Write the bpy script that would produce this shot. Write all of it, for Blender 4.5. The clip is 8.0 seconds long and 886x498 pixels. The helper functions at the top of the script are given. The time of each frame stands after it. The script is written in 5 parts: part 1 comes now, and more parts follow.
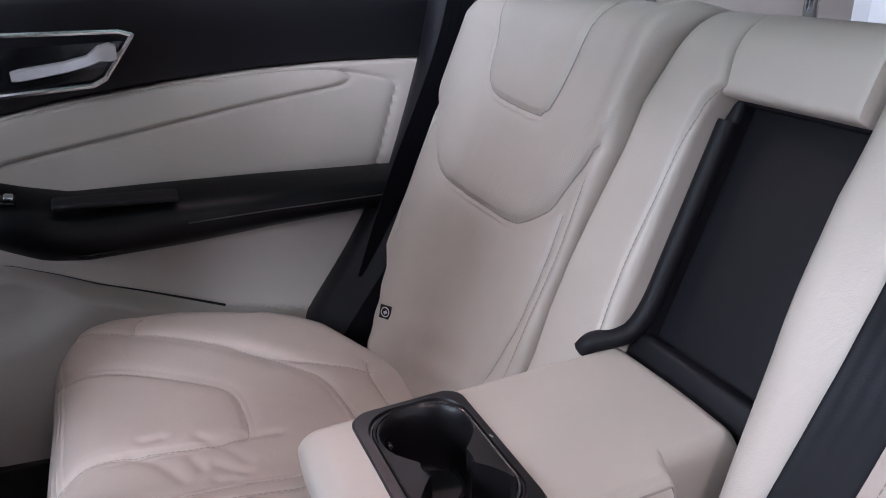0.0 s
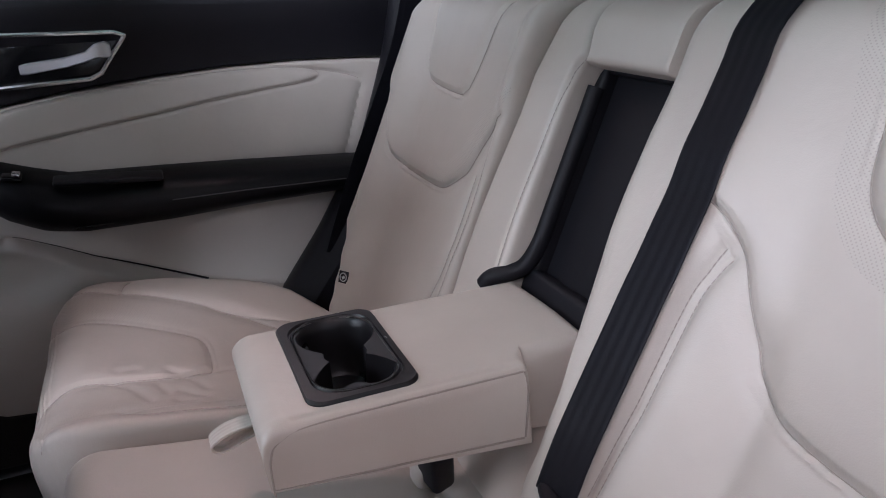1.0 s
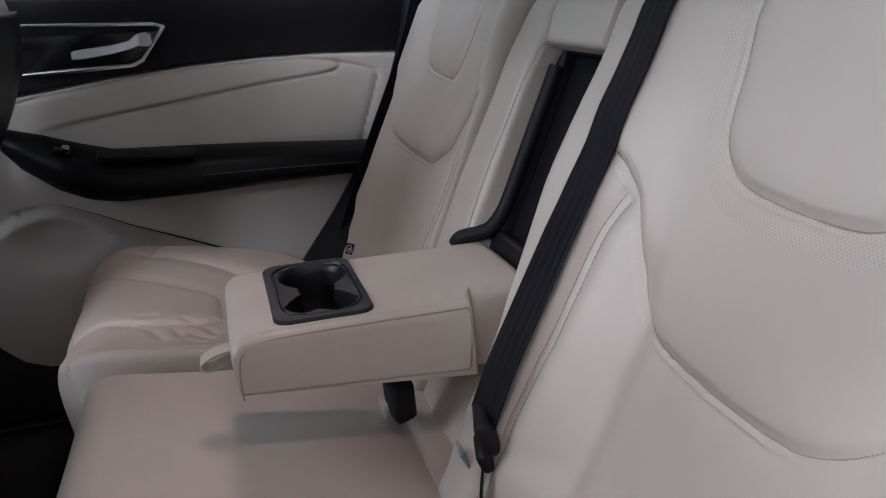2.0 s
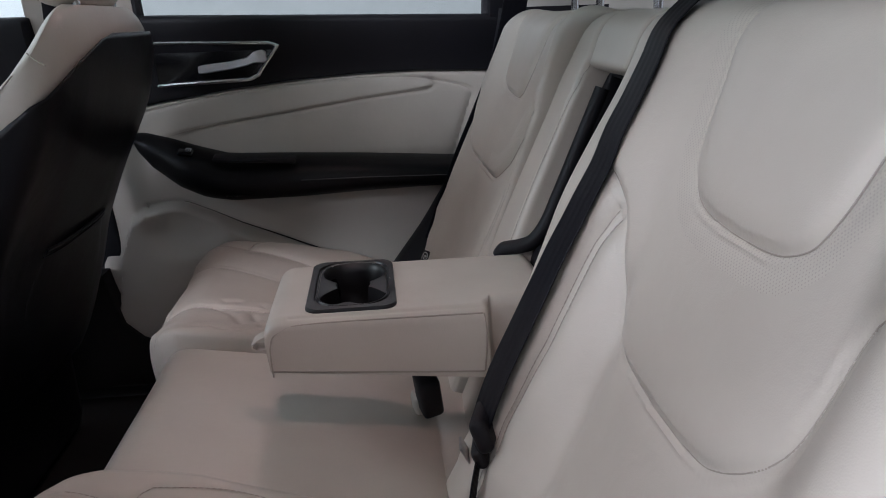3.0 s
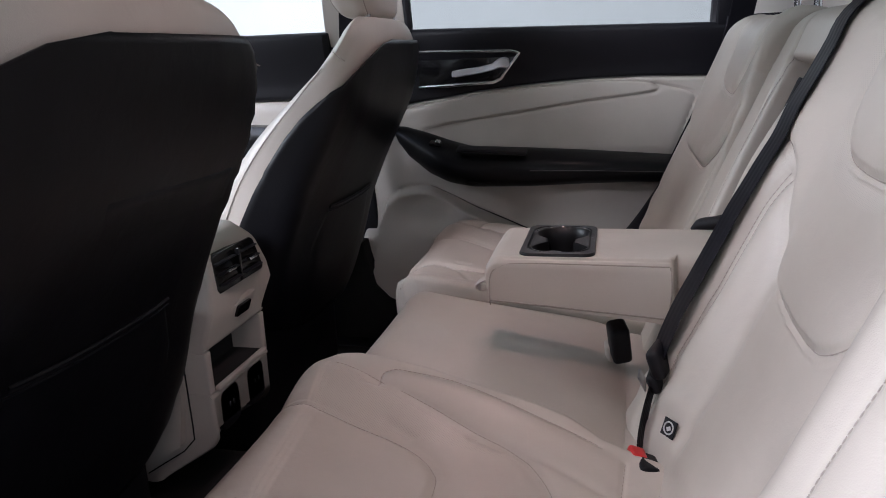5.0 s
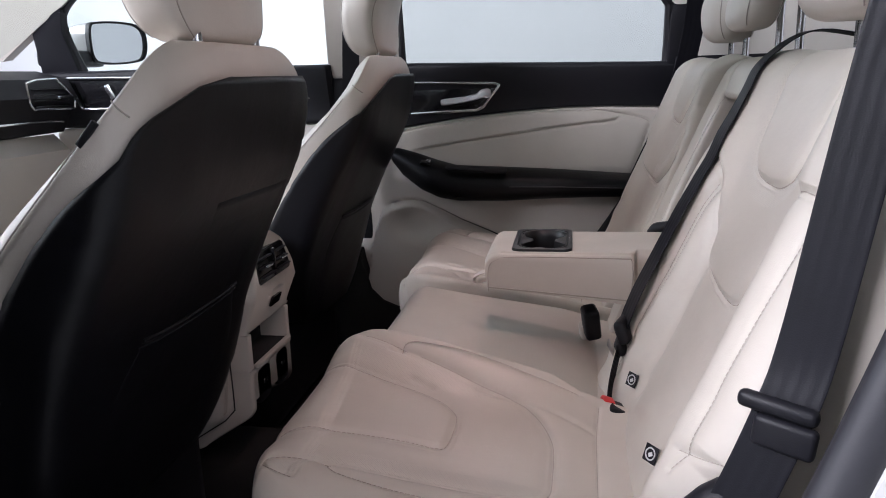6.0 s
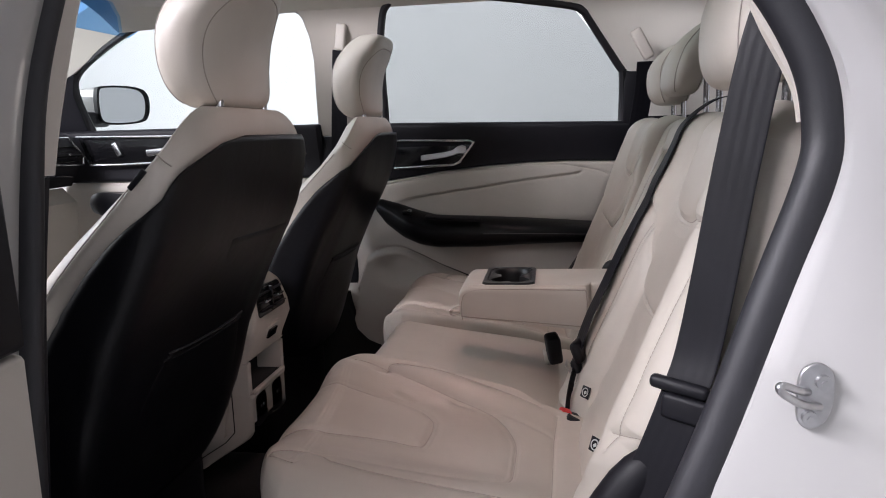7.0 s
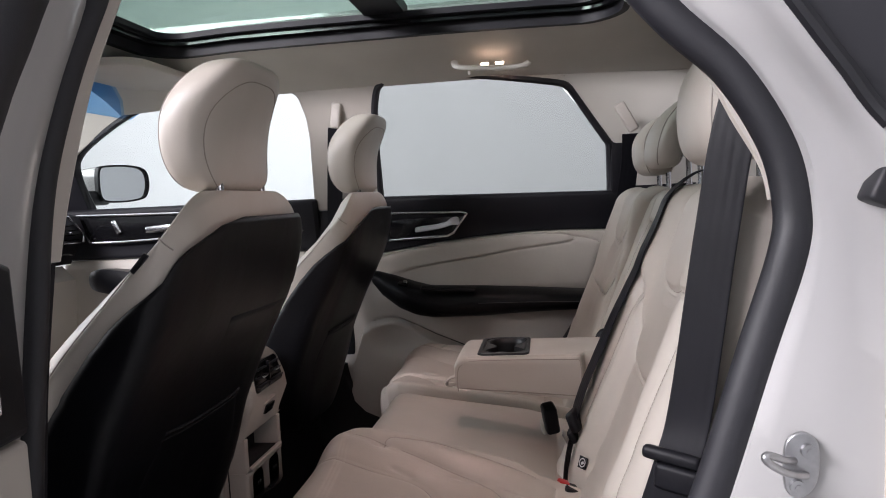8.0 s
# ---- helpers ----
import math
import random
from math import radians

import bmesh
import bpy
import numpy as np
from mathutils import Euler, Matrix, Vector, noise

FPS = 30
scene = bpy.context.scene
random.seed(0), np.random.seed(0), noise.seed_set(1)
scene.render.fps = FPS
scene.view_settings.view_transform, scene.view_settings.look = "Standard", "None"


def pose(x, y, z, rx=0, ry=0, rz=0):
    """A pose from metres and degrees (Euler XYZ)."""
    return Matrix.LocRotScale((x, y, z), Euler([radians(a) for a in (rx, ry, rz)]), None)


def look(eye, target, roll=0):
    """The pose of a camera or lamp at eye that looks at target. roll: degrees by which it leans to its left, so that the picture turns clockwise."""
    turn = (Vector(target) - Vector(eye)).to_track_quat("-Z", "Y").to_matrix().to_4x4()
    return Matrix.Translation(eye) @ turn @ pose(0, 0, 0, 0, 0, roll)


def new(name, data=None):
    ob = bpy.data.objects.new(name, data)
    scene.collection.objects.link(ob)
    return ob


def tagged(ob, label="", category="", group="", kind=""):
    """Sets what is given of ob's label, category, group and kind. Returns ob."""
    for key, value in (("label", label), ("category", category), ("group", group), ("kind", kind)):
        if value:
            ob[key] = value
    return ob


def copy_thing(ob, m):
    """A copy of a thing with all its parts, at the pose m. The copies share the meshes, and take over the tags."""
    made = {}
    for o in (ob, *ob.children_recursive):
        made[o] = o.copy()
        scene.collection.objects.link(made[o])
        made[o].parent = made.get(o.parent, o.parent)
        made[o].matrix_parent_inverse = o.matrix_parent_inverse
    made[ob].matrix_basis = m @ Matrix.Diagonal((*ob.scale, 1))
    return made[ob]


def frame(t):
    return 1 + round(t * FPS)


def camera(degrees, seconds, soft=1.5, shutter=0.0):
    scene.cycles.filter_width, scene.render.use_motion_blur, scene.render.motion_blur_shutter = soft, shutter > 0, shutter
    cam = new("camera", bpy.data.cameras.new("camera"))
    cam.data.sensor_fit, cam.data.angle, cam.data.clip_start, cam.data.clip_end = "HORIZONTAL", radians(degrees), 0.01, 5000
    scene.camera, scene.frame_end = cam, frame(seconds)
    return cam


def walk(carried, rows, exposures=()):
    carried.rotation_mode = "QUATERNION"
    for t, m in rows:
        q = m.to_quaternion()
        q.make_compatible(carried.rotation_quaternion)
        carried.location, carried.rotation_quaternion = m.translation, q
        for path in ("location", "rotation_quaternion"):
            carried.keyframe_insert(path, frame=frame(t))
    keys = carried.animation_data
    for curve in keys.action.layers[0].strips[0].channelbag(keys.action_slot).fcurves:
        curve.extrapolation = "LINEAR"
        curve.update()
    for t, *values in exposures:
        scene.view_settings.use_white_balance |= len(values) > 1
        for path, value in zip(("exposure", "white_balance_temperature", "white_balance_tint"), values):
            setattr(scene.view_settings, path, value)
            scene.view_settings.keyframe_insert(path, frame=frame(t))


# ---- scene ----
cam = camera(63.2, 8.0, 1.0)
PATH = [
    (0, (-0.298, -0.377, 1.254), (0.442, 1.31, 0.474), -1.5),
    (0.3, (-0.277, -0.429, 1.245), (0.445, 1.274, 0.486), -1.7),
    (0.5, (-0.283, -0.475, 1.241), (0.449, 1.231, 0.499), -1.9),
    (1, (-0.256, -0.563, 1.22), (0.44, 1.172, 0.509), -2.2),
    (1.5, (-0.225, -0.631, 1.192), (0.421, 1.132, 0.501), -2.1),
    (1.7, (-0.219, -0.665, 1.186), (0.402, 1.11, 0.504), -2.0),
    (2.8, (-0.114, -0.758, 1.195), (0.147, 1.123, 0.569), -2.2),
    (3, (-0.088, -0.78, 1.189), (0.086, 1.117, 0.579), -1.9),
    (3.5, (-0.05, -0.827, 1.178), (-0.118, 1.087, 0.602), -2.0),
    (4, (-0.028, -0.867, 1.168), (-0.291, 1.037, 0.616), -2.1),
    (4.5, (-0.029, -0.908, 1.157), (-0.456, 0.969, 0.615), -2.6),
    (4.7, (-0.036, -0.922, 1.152), (-0.501, 0.949, 0.617), -2.8),
    (5.8, (-0.086, -1.179, 1.177), (-0.453, 0.726, 0.691), -1.7),
    (6, (-0.076, -1.216, 1.179), (-0.425, 0.696, 0.709), -1.8),
    (6.5, (-0.057, -1.312, 1.181), (-0.38, 0.618, 0.771), -1.8),
    (7, (-0.037, -1.39, 1.178), (-0.341, 0.561, 0.86), -1.9),
    (7.5, (-0.026, -1.422, 1.186), (-0.319, 0.543, 0.959), -2.5),
    (8, (-0.028, -1.415, 1.193), (-0.318, 0.56, 1.057), -3.0),
]
walk(cam, [(t, look(eye, target, roll)) for t, eye, target, roll in PATH],
     [(0, 0.92, 5550, 20), (1.5, 0.26, 5700, 18), (3.5, 0.07, 5750, 13), (4.5, 0.24, 5800, 17), (6, 0.6, 5900, 18), (6.5, 0.48, 6050, 19), (8, 0.20, 6250, 19)])


# ---- light: a white photo booth round the car ----
world = bpy.data.worlds.new("booth_air")
scene.world = world
world.use_nodes = True
world.node_tree.nodes["Background"].inputs[0].default_value = (1.0, 1.0, 1.0, 1)
world.node_tree.nodes["Background"].inputs[1].default_value = 0.05


def area_lamp(name, eye, target, sx, sy, watts, colour=(1, 1, 1)):
    data = bpy.data.lights.new(name, "AREA")
    data.shape, data.size, data.size_y, data.energy, data.color = "RECTANGLE", sx, sy, watts, colour
    ob = new(name, data)
    ob.matrix_world = look(eye, target)
    return ob


area_lamp("booth_lamp_over_car", (0.0, 0.0, 3.8), (0.0, 0.01, 0), 6.5, 4.0, 7, (1.0, 0.99, 0.97))
# six unseen fill lamps, added and tuned to brighten seats, doors and booth walls
area_lamp("fill_lamp_before_roof", (-2.4, 0.3, 3.6), (0.1, 0.0, 1.0), 1.0, 0.5, 8, (0.97, 1.0, 0.96))
area_lamp("fill_lamp_door_side", (-1.9, -1.95, 2.5), (0.1, -0.35, 1.1), 1.4, 0.6, 142, (1.0, 0.985, 0.97))
area_lamp("fill_lamp_far_wall", (-0.5, 2.9, 3.6), (-0.5, 4.6, 1.4), 7.0, 1.2, 66, (1.0, 0.99, 0.97))
area_lamp("fill_lamp_rear_door", (1.8, -2.6, 2.2), (-0.6, -0.5, 1.0), 1.2, 0.5, 4, (1.0, 0.965, 0.94))
area_lamp("fill_lamp_near_wall", (-0.5, -2.9, 3.6), (-0.5, -4.6, 1.4), 7.0, 1.2, 7, (1.0, 0.985, 0.965))
area_lamp("fill_lamp_front", (-5.6, 0.0, 2.9), (-0.3, 0.0, 1.1), 4.0, 1.4, 170, (0.98, 1.0, 0.97))
for sy in (1, -1):
    bulb = area_lamp("reading_lamp_bulb", (-0.155, sy * 0.512, 1.532), (-0.24, sy * 0.14, 0.75), 0.05, 0.02, 0.42, (1.0, 0.66, 0.57))
    bulb.data.spread = radians(95)


# ---- materials ----
def mat(name, colour, rough=0.5, metal=0.0, grain=0.0, grain_scale=600.0, stain=0.06, stain_scale=9.0, coat=0.0, coat_rough=0.03, perf=False, spec=0.5, tint=None, crease=0.0):
    """A principled surface with broad stains, fine grain relief and, where asked, punched holes."""
    m = bpy.data.materials.new(name)
    m.use_nodes = True
    nt = m.node_tree
    b = nt.nodes["Principled BSDF"]
    b.inputs["Roughness"].default_value, b.inputs["Metallic"].default_value = rough, metal
    b.inputs["Coat Weight"].default_value, b.inputs["Coat Roughness"].default_value = coat, coat_rough
    b.inputs["Specular IOR Level"].default_value = spec
    tc = nt.nodes.new("ShaderNodeTexCoord")
    big = nt.nodes.new("ShaderNodeTexNoise")
    big.inputs["Scale"].default_value, big.inputs["Detail"].default_value = stain_scale, 5
    nt.links.new(tc.outputs["Object"], big.inputs["Vector"])
    ramp = nt.nodes.new("ShaderNodeMapRange")
    ramp.inputs[1].default_value, ramp.inputs[2].default_value = 0.3, 0.7
    nt.links.new(big.outputs["Fac"], ramp.inputs[0])
    mix = nt.nodes.new("ShaderNodeMix")
    mix.data_type = "RGBA"
    other = tint or tuple(c * (1 - 2 * stain) for c in colour)
    mix.inputs[6].default_value, mix.inputs[7].default_value = (*colour, 1), (*other, 1)
    nt.links.new(ramp.outputs[0], mix.inputs[0])
    out = mix.outputs[2]
    rr = nt.nodes.new("ShaderNodeMapRange")
    rr.inputs[3].default_value, rr.inputs[4].default_value = max(rough - 0.07, 0.02), min(rough + 0.07, 1)
    nt.links.new(big.outputs["Fac"], rr.inputs[0])
    nt.links.new(rr.outputs[0], b.inputs["Roughness"])
    height = None
    if grain:
        v = nt.nodes.new("ShaderNodeTexVoronoi")
        v.inputs["Scale"].default_value = grain_scale
        nt.links.new(tc.outputs["Object"], v.inputs["Vector"])
        n2 = nt.nodes.new("ShaderNodeTexNoise")
        n2.inputs["Scale"].default_value, n2.inputs["Detail"].default_value = grain_scale * 0.2, 3
        nt.links.new(tc.outputs["Object"], n2.inputs["Vector"])
        add = nt.nodes.new("ShaderNodeMath")
        add.operation = "ADD"
        nt.links.new(v.outputs["Distance"], add.inputs[0])
        nt.links.new(n2.outputs["Fac"], add.inputs[1])
        height = add.outputs[0]
        if crease:
            n3 = nt.nodes.new("ShaderNodeTexNoise")
            n3.inputs["Scale"].default_value, n3.inputs["Detail"].default_value, n3.inputs["Distortion"].default_value = 38, 4, 0.8
            nt.links.new(tc.outputs["Object"], n3.inputs["Vector"])
            fold_add = nt.nodes.new("ShaderNodeMath")
            fold_add.operation = "MULTIPLY_ADD"
            fold_add.inputs[1].default_value = crease
            nt.links.new(n3.outputs["Fac"], fold_add.inputs[0])
            nt.links.new(height, fold_add.inputs[2])
            height = fold_add.outputs[0]
    if perf:
        sep = nt.nodes.new("ShaderNodeSeparateXYZ")
        nt.links.new(tc.outputs["Object"], sep.inputs[0])

        def wave(axis, freq, phase=0.0):
            k = nt.nodes.new("ShaderNodeMath")
            k.operation = "MULTIPLY_ADD"
            k.inputs[1].default_value, k.inputs[2].default_value = freq, phase
            nt.links.new(sep.outputs[axis], k.inputs[0])
            w = nt.nodes.new("ShaderNodeMath")
            w.operation = "SINE"
            nt.links.new(k.outputs[0], w.inputs[0])
            return w.outputs[0]

        a, c = wave("Y", 2 * math.pi / 0.0034), wave(perf, 2 * math.pi / 0.0034)
        mul = nt.nodes.new("ShaderNodeMath")
        mul.operation = "MULTIPLY"
        nt.links.new(a, mul.inputs[0])
        nt.links.new(c, mul.inputs[1])
        hole = nt.nodes.new("ShaderNodeMapRange")
        hole.inputs[1].default_value, hole.inputs[2].default_value = 0.45, 0.8
        nt.links.new(mul.outputs[0], hole.inputs[0])
        dark = nt.nodes.new("ShaderNodeMix")
        dark.data_type = "RGBA"
        dark.inputs[7].default_value = (*[q * 0.72 for q in colour], 1)
        nt.links.new(out, dark.inputs[6])
        nt.links.new(hole.outputs[0], dark.inputs[0])
        out = dark.outputs[2]
    if height is not None:
        bump = nt.nodes.new("ShaderNodeBump")
        bump.inputs["Strength"].default_value, bump.inputs["Distance"].default_value = grain or 0.05, 0.0006
        nt.links.new(height, bump.inputs["Height"])
        nt.links.new(bump.outputs[0], b.inputs["Normal"])
    nt.links.new(out, b.inputs["Base Color"])
    return m


def glass(name, tint, gloss=0.04):
    """A thin pane: tinted see-through with a mirror gloss."""
    m = bpy.data.materials.new(name)
    m.use_nodes = True
    nt = m.node_tree
    nt.nodes.remove(nt.nodes["Principled BSDF"])
    t, g, mixer = nt.nodes.new("ShaderNodeBsdfTransparent"), nt.nodes.new("ShaderNodeBsdfGlossy"), nt.nodes.new("ShaderNodeMixShader")
    t.inputs[0].default_value, g.inputs["Roughness"].default_value = (*tint, 1), 0.01
    mixer.inputs[0].default_value = gloss
    nt.links.new(t.outputs[0], mixer.inputs[1])
    nt.links.new(g.outputs[0], mixer.inputs[2])
    nt.links.new(mixer.outputs[0], nt.nodes["Material Output"].inputs[0])
    return m


CREAM = (0.50, 0.458, 0.405)
M_LEATHER = mat("cream_leather", CREAM, 0.42, grain=0.12, grain_scale=900, stain=0.06, stain_scale=7, crease=9.0, coat=0.12, coat_rough=0.32)
M_PERF_B = mat("perforated_leather_upright", CREAM, 0.36, grain=0.10, grain_scale=900, stain=0.06, perf="Z", crease=7.0, coat=0.18, coat_rough=0.32)
M_PERF_C = mat("perforated_leather_flat", CREAM, 0.36, grain=0.10, grain_scale=900, stain=0.06, perf="X", crease=7.0, coat=0.18, coat_rough=0.32)
M_TRIM = mat("cream_soft_plastic", (0.48, 0.443, 0.398), 0.55, grain=0.14, grain_scale=1200, stain=0.03)
# grey-brown thread; the same colour also paints the shade in plain seams
M_STITCH_AND_SHADE = mat("taupe_thread_and_seam_shade", (0.33, 0.295, 0.26), 0.8, grain=0.3, grain_scale=1500)
M_LINING = mat("grey_beige_headliner", (0.60, 0.575, 0.52), 0.95, grain=0.25, grain_scale=1400, stain=0.03)
M_BLACK = mat("black_soft_plastic", (0.008, 0.008, 0.011), 0.52, grain=0.15, grain_scale=1100, stain=0.15, spec=0.25)
M_BLACKLEATHER = mat("black_leatherette", (0.004, 0.004, 0.0055), 0.36, grain=0.14, grain_scale=900, stain=0.15, spec=0.20, crease=6.0)
M_GLOSS = mat("gloss_black_plastic", (0.006, 0.006, 0.007), 0.14, stain=0.1, spec=0.4)
M_RUBBER = mat("black_rubber", (0.013, 0.013, 0.017), 0.5, grain=0.1, grain_scale=700, stain=0.12)
M_CARPET = mat("black_carpet", (0.006, 0.006, 0.006), 1.0, grain=0.8, grain_scale=500, stain=0.2)
M_BELT = mat("black_webbing", (0.007, 0.007, 0.010), 0.46, grain=0.08, grain_scale=900, stain=0.10, stain_scale=30, spec=0.15)
M_CHROME = mat("satin_chrome", (0.72, 0.72, 0.74), 0.22, metal=1.0, stain=0.04)
M_STEEL = mat("zinc_steel", (0.48, 0.48, 0.49), 0.36, metal=1.0, stain=0.12, stain_scale=60)
M_PAINT = mat("white_car_paint", (0.40, 0.394, 0.389), 0.16, stain=0.015, coat=0.6)
M_RED = mat("red_plastic", (0.62, 0.03, 0.03), 0.35, stain=0.08)
M_WHITEPRINT = mat("white_print", (0.5, 0.5, 0.5), 0.6, stain=0.03)
M_WALL = mat("white_booth_wall", (0.80, 0.81, 0.82), 0.9, stain=0.004, stain_scale=0.3)
M_FLOOR = mat("grey_booth_floor", (0.66, 0.66, 0.65), 0.5, grain=0.1, grain_scale=60, stain=0.08, stain_scale=1.5)
M_MIRROR = mat("mirror_silver", (0.78, 0.80, 0.82), 0.02, metal=1.0, stain=0.0)
G_CLEAR = glass("clear_side_glass", (0.93, 0.96, 0.95), 0.012)
G_DARK = glass("privacy_glass", (0.66, 0.68, 0.672), 0.012)
G_ROOF = glass("green_roof_glass", (0.50, 0.60, 0.55))
G_SHADE = glass("blue_windscreen_band", (0.5, 0.74, 0.98))


# ---- builders ----
def thing(name, loc, label, category, group="", kind=""):
    ob = new(name)
    ob.location = loc
    ob.empty_display_size = 0.05
    return tagged(ob, label, category, group, kind)


def root_of(ob):
    while ob.parent:
        ob = ob.parent
    return ob


def mesh(name, verts, faces, materials, smooth=True, indices=None):
    me = bpy.data.meshes.new(name)
    me.from_pydata([tuple(map(float, v)) for v in verts], [], [tuple(map(int, q)) for q in faces])
    for m in materials if isinstance(materials, (list, tuple)) else [materials]:
        me.materials.append(m)
    if smooth:
        me.polygons.foreach_set("use_smooth", [True] * len(me.polygons))
    if indices is not None:
        me.polygons.foreach_set("material_index", [int(i) for i in indices])
    me.update()
    return me


def part(name, made, material, parent, label="", sharp=None):
    """Links (verts, faces) in world metres, or a bmesh, as one mesh under a thing or a part."""
    base = np.array(root_of(parent).location) if parent else np.zeros(3)
    if isinstance(made, bmesh.types.BMesh):
        bmesh.ops.recalc_face_normals(made, faces=made.faces)
        me = bpy.data.meshes.new(name)
        bmesh.ops.translate(made, verts=made.verts, vec=-Vector(base))
        made.to_mesh(me)
        made.free()
        me.materials.append(material)
        me.polygons.foreach_set("use_smooth", [True] * len(me.polygons))
    else:
        verts, faces, *rest = made
        me = mesh(name, np.asarray(verts, float) - base, faces, material, True, rest[0] if rest else None)
    me.set_sharp_from_angle(angle=radians(sharp or 38))
    ob = new(name, me)
    ob.parent = parent
    if label:
        ob["label"] = label
    return ob


def solo(name, made, material, label, category, group="", kind="", sharp=None):
    """A thing of one mesh."""
    return tagged(part(name, made, material, None, label, sharp), label, category, group, kind)


def curve(pts, n=60, closed=False):
    """A smooth line through a few points."""
    p = np.array(pts, float)
    k = len(p)
    idx = (lambda i: i % k) if closed else (lambda i: min(max(i, 0), k - 1))
    out = []
    spans = k if closed else k - 1
    for q in np.linspace(0, spans, n, endpoint=not closed):
        i = min(int(q), spans - 1)
        t = q - i
        a, b, c, d = p[idx(i - 1)], p[idx(i)], p[idx(i + 1)], p[idx(i + 2)]
        out.append(0.5 * (2 * b + (c - a) * t + (2 * a - 5 * b + 4 * c - d) * t ** 2 + (3 * b - a - 3 * c + d) * t ** 3))
    return np.array(out)


def loft(rings, closed=True, caps=True):
    """Skins rings of equal length."""
    rings = [np.asarray(r, float) for r in rings]
    n, m = len(rings), len(rings[0])
    verts = np.concatenate(rings)
    faces = []
    for i in range(n - 1):
        for j in range(m if closed else m - 1):
            k = (j + 1) % m
            faces.append((i * m + j, i * m + k, (i + 1) * m + k, (i + 1) * m + j))
    if caps and closed:
        faces += [tuple(range(m - 1, -1, -1)), tuple(range((n - 1) * m, n * m))]
    return verts, faces


def joined(*pieces):
    verts, faces, at = [], [], 0
    for v, q, *_ in pieces:
        v = np.asarray(v, float)
        verts.append(v)
        faces += [tuple(i + at for i in f) for f in q]
        at += len(v)
    return np.concatenate(verts), faces


def tube(pts, r, n=8, closed=False, flat=1.0):
    """A round bar along a line."""
    p = np.asarray(pts, float)
    t = np.gradient(p, axis=0)
    if closed:
        t = np.roll(p, -1, 0) - np.roll(p, 1, 0)
    t /= np.linalg.norm(t, axis=1)[:, None] + 1e-12
    up = np.array([0.02, 0.05, 1.0]) if abs(t[0][2]) < 0.9 else np.array([1.0, 0.05, 0.02])
    rings = []
    u = np.cross(up, t[0])
    u /= np.linalg.norm(u)
    rad = np.broadcast_to(np.asarray(r, float), (len(p),))
    for i in range(len(p)):
        u = u - t[i] * (u @ t[i])
        u /= np.linalg.norm(u) + 1e-12
        w = np.cross(t[i], u)
        a = np.linspace(0, 2 * math.pi, n, endpoint=False)
        rings.append(p[i] + rad[i] * (np.cos(a)[:, None] * u + flat * np.sin(a)[:, None] * w))
    if closed:
        rings.append(rings[0])
    return loft(rings, True, not closed)


def ribbon(pts, side, width, thick):
    """A strap along a line; side is the way across it."""
    p = np.asarray(pts, float)
    side = np.broadcast_to(np.asarray(side, float), p.shape)
    t = np.gradient(p, axis=0)
    t /= np.linalg.norm(t, axis=1)[:, None]
    s = side - t * (side * t).sum(1)[:, None]
    s /= np.linalg.norm(s, axis=1)[:, None]
    nrm = np.cross(t, s)
    w = np.broadcast_to(np.asarray(width, float), (len(p),))
    bands = [(a, 0.5 + 0.08 * math.cos(a * 2 * math.pi * 4.2)) for a in np.linspace(-0.47, 0.47, 25)]
    shape = [(-0.5, -0.3)] + [(a, -h) for a, h in bands] + [(0.5, -0.3), (0.5, 0.3)] + [(a, h) for a, h in bands[::-1]] + [(-0.5, 0.3)]
    return loft([[p[i] + s[i] * a * w[i] + nrm[i] * b * thick for a, b in shape] for i in range(len(p))])


def rbox(centre, size, r=0.004, rot=(0, 0, 0), seg=3):
    """A box with rounded edges, as (verts, faces)."""
    bm = bmesh.new()
    bmesh.ops.create_cube(bm, size=1)
    bmesh.ops.scale(bm, vec=size, verts=bm.verts)
    bmesh.ops.bevel(bm, geom=bm.edges[:], offset=min(r, 0.49 * min(size)), segments=seg, profile=0.5, affect="EDGES")
    bmesh.ops.transform(bm, matrix=pose(*centre, *rot), verts=bm.verts)
    bm.verts.index_update()
    out = np.array([v.co[:] for v in bm.verts]), [tuple(v.index for v in f.verts) for f in bm.faces]
    bm.free()
    return out


def slab(outline, frame_at, thick, r=0.003, seg=3):
    """A plate: an outline in (a, b), thick along d, with its front edge rounded. frame_at(a, b, d) gives the place."""
    o = np.asarray(outline, float)
    c = o.mean(0)
    nxt, prv = np.roll(o, -1, 0), np.roll(o, 1, 0)
    tang = nxt - prv
    nrm = np.stack([tang[:, 1], -tang[:, 0]], 1)
    nrm /= np.linalg.norm(nrm, axis=1)[:, None] + 1e-9
    if ((o - c) * nrm).sum() < 0:
        nrm = -nrm
    rings = [[frame_at(a, b, -thick) for a, b in o]]
    for k in range(seg + 1):
        q = k / seg * math.pi / 2
        ins, d = r * (1 - math.cos(q)), -r * (1 - math.sin(q))
        rings.append([frame_at(a, b, d) for a, b in o - nrm * ins])
    return loft(rings)


def rounded_rect(a0, a1, b0, b1, r, n=6):
    pts = []
    for ca, cb, s in ((a1 - r, b1 - r, 0), (a0 + r, b1 - r, 90), (a0 + r, b0 + r, 180), (a1 - r, b0 + r, 270)):
        pts += [(ca + r * math.cos(radians(s + 90 * k / n)), cb + r * math.sin(radians(s + 90 * k / n))) for k in range(n + 1)]
    return pts


def smooth_step(x, a, b):
    t = np.clip((x - a) / (b - a), 0, 1)
    return t * t * (3 - 2 * t)


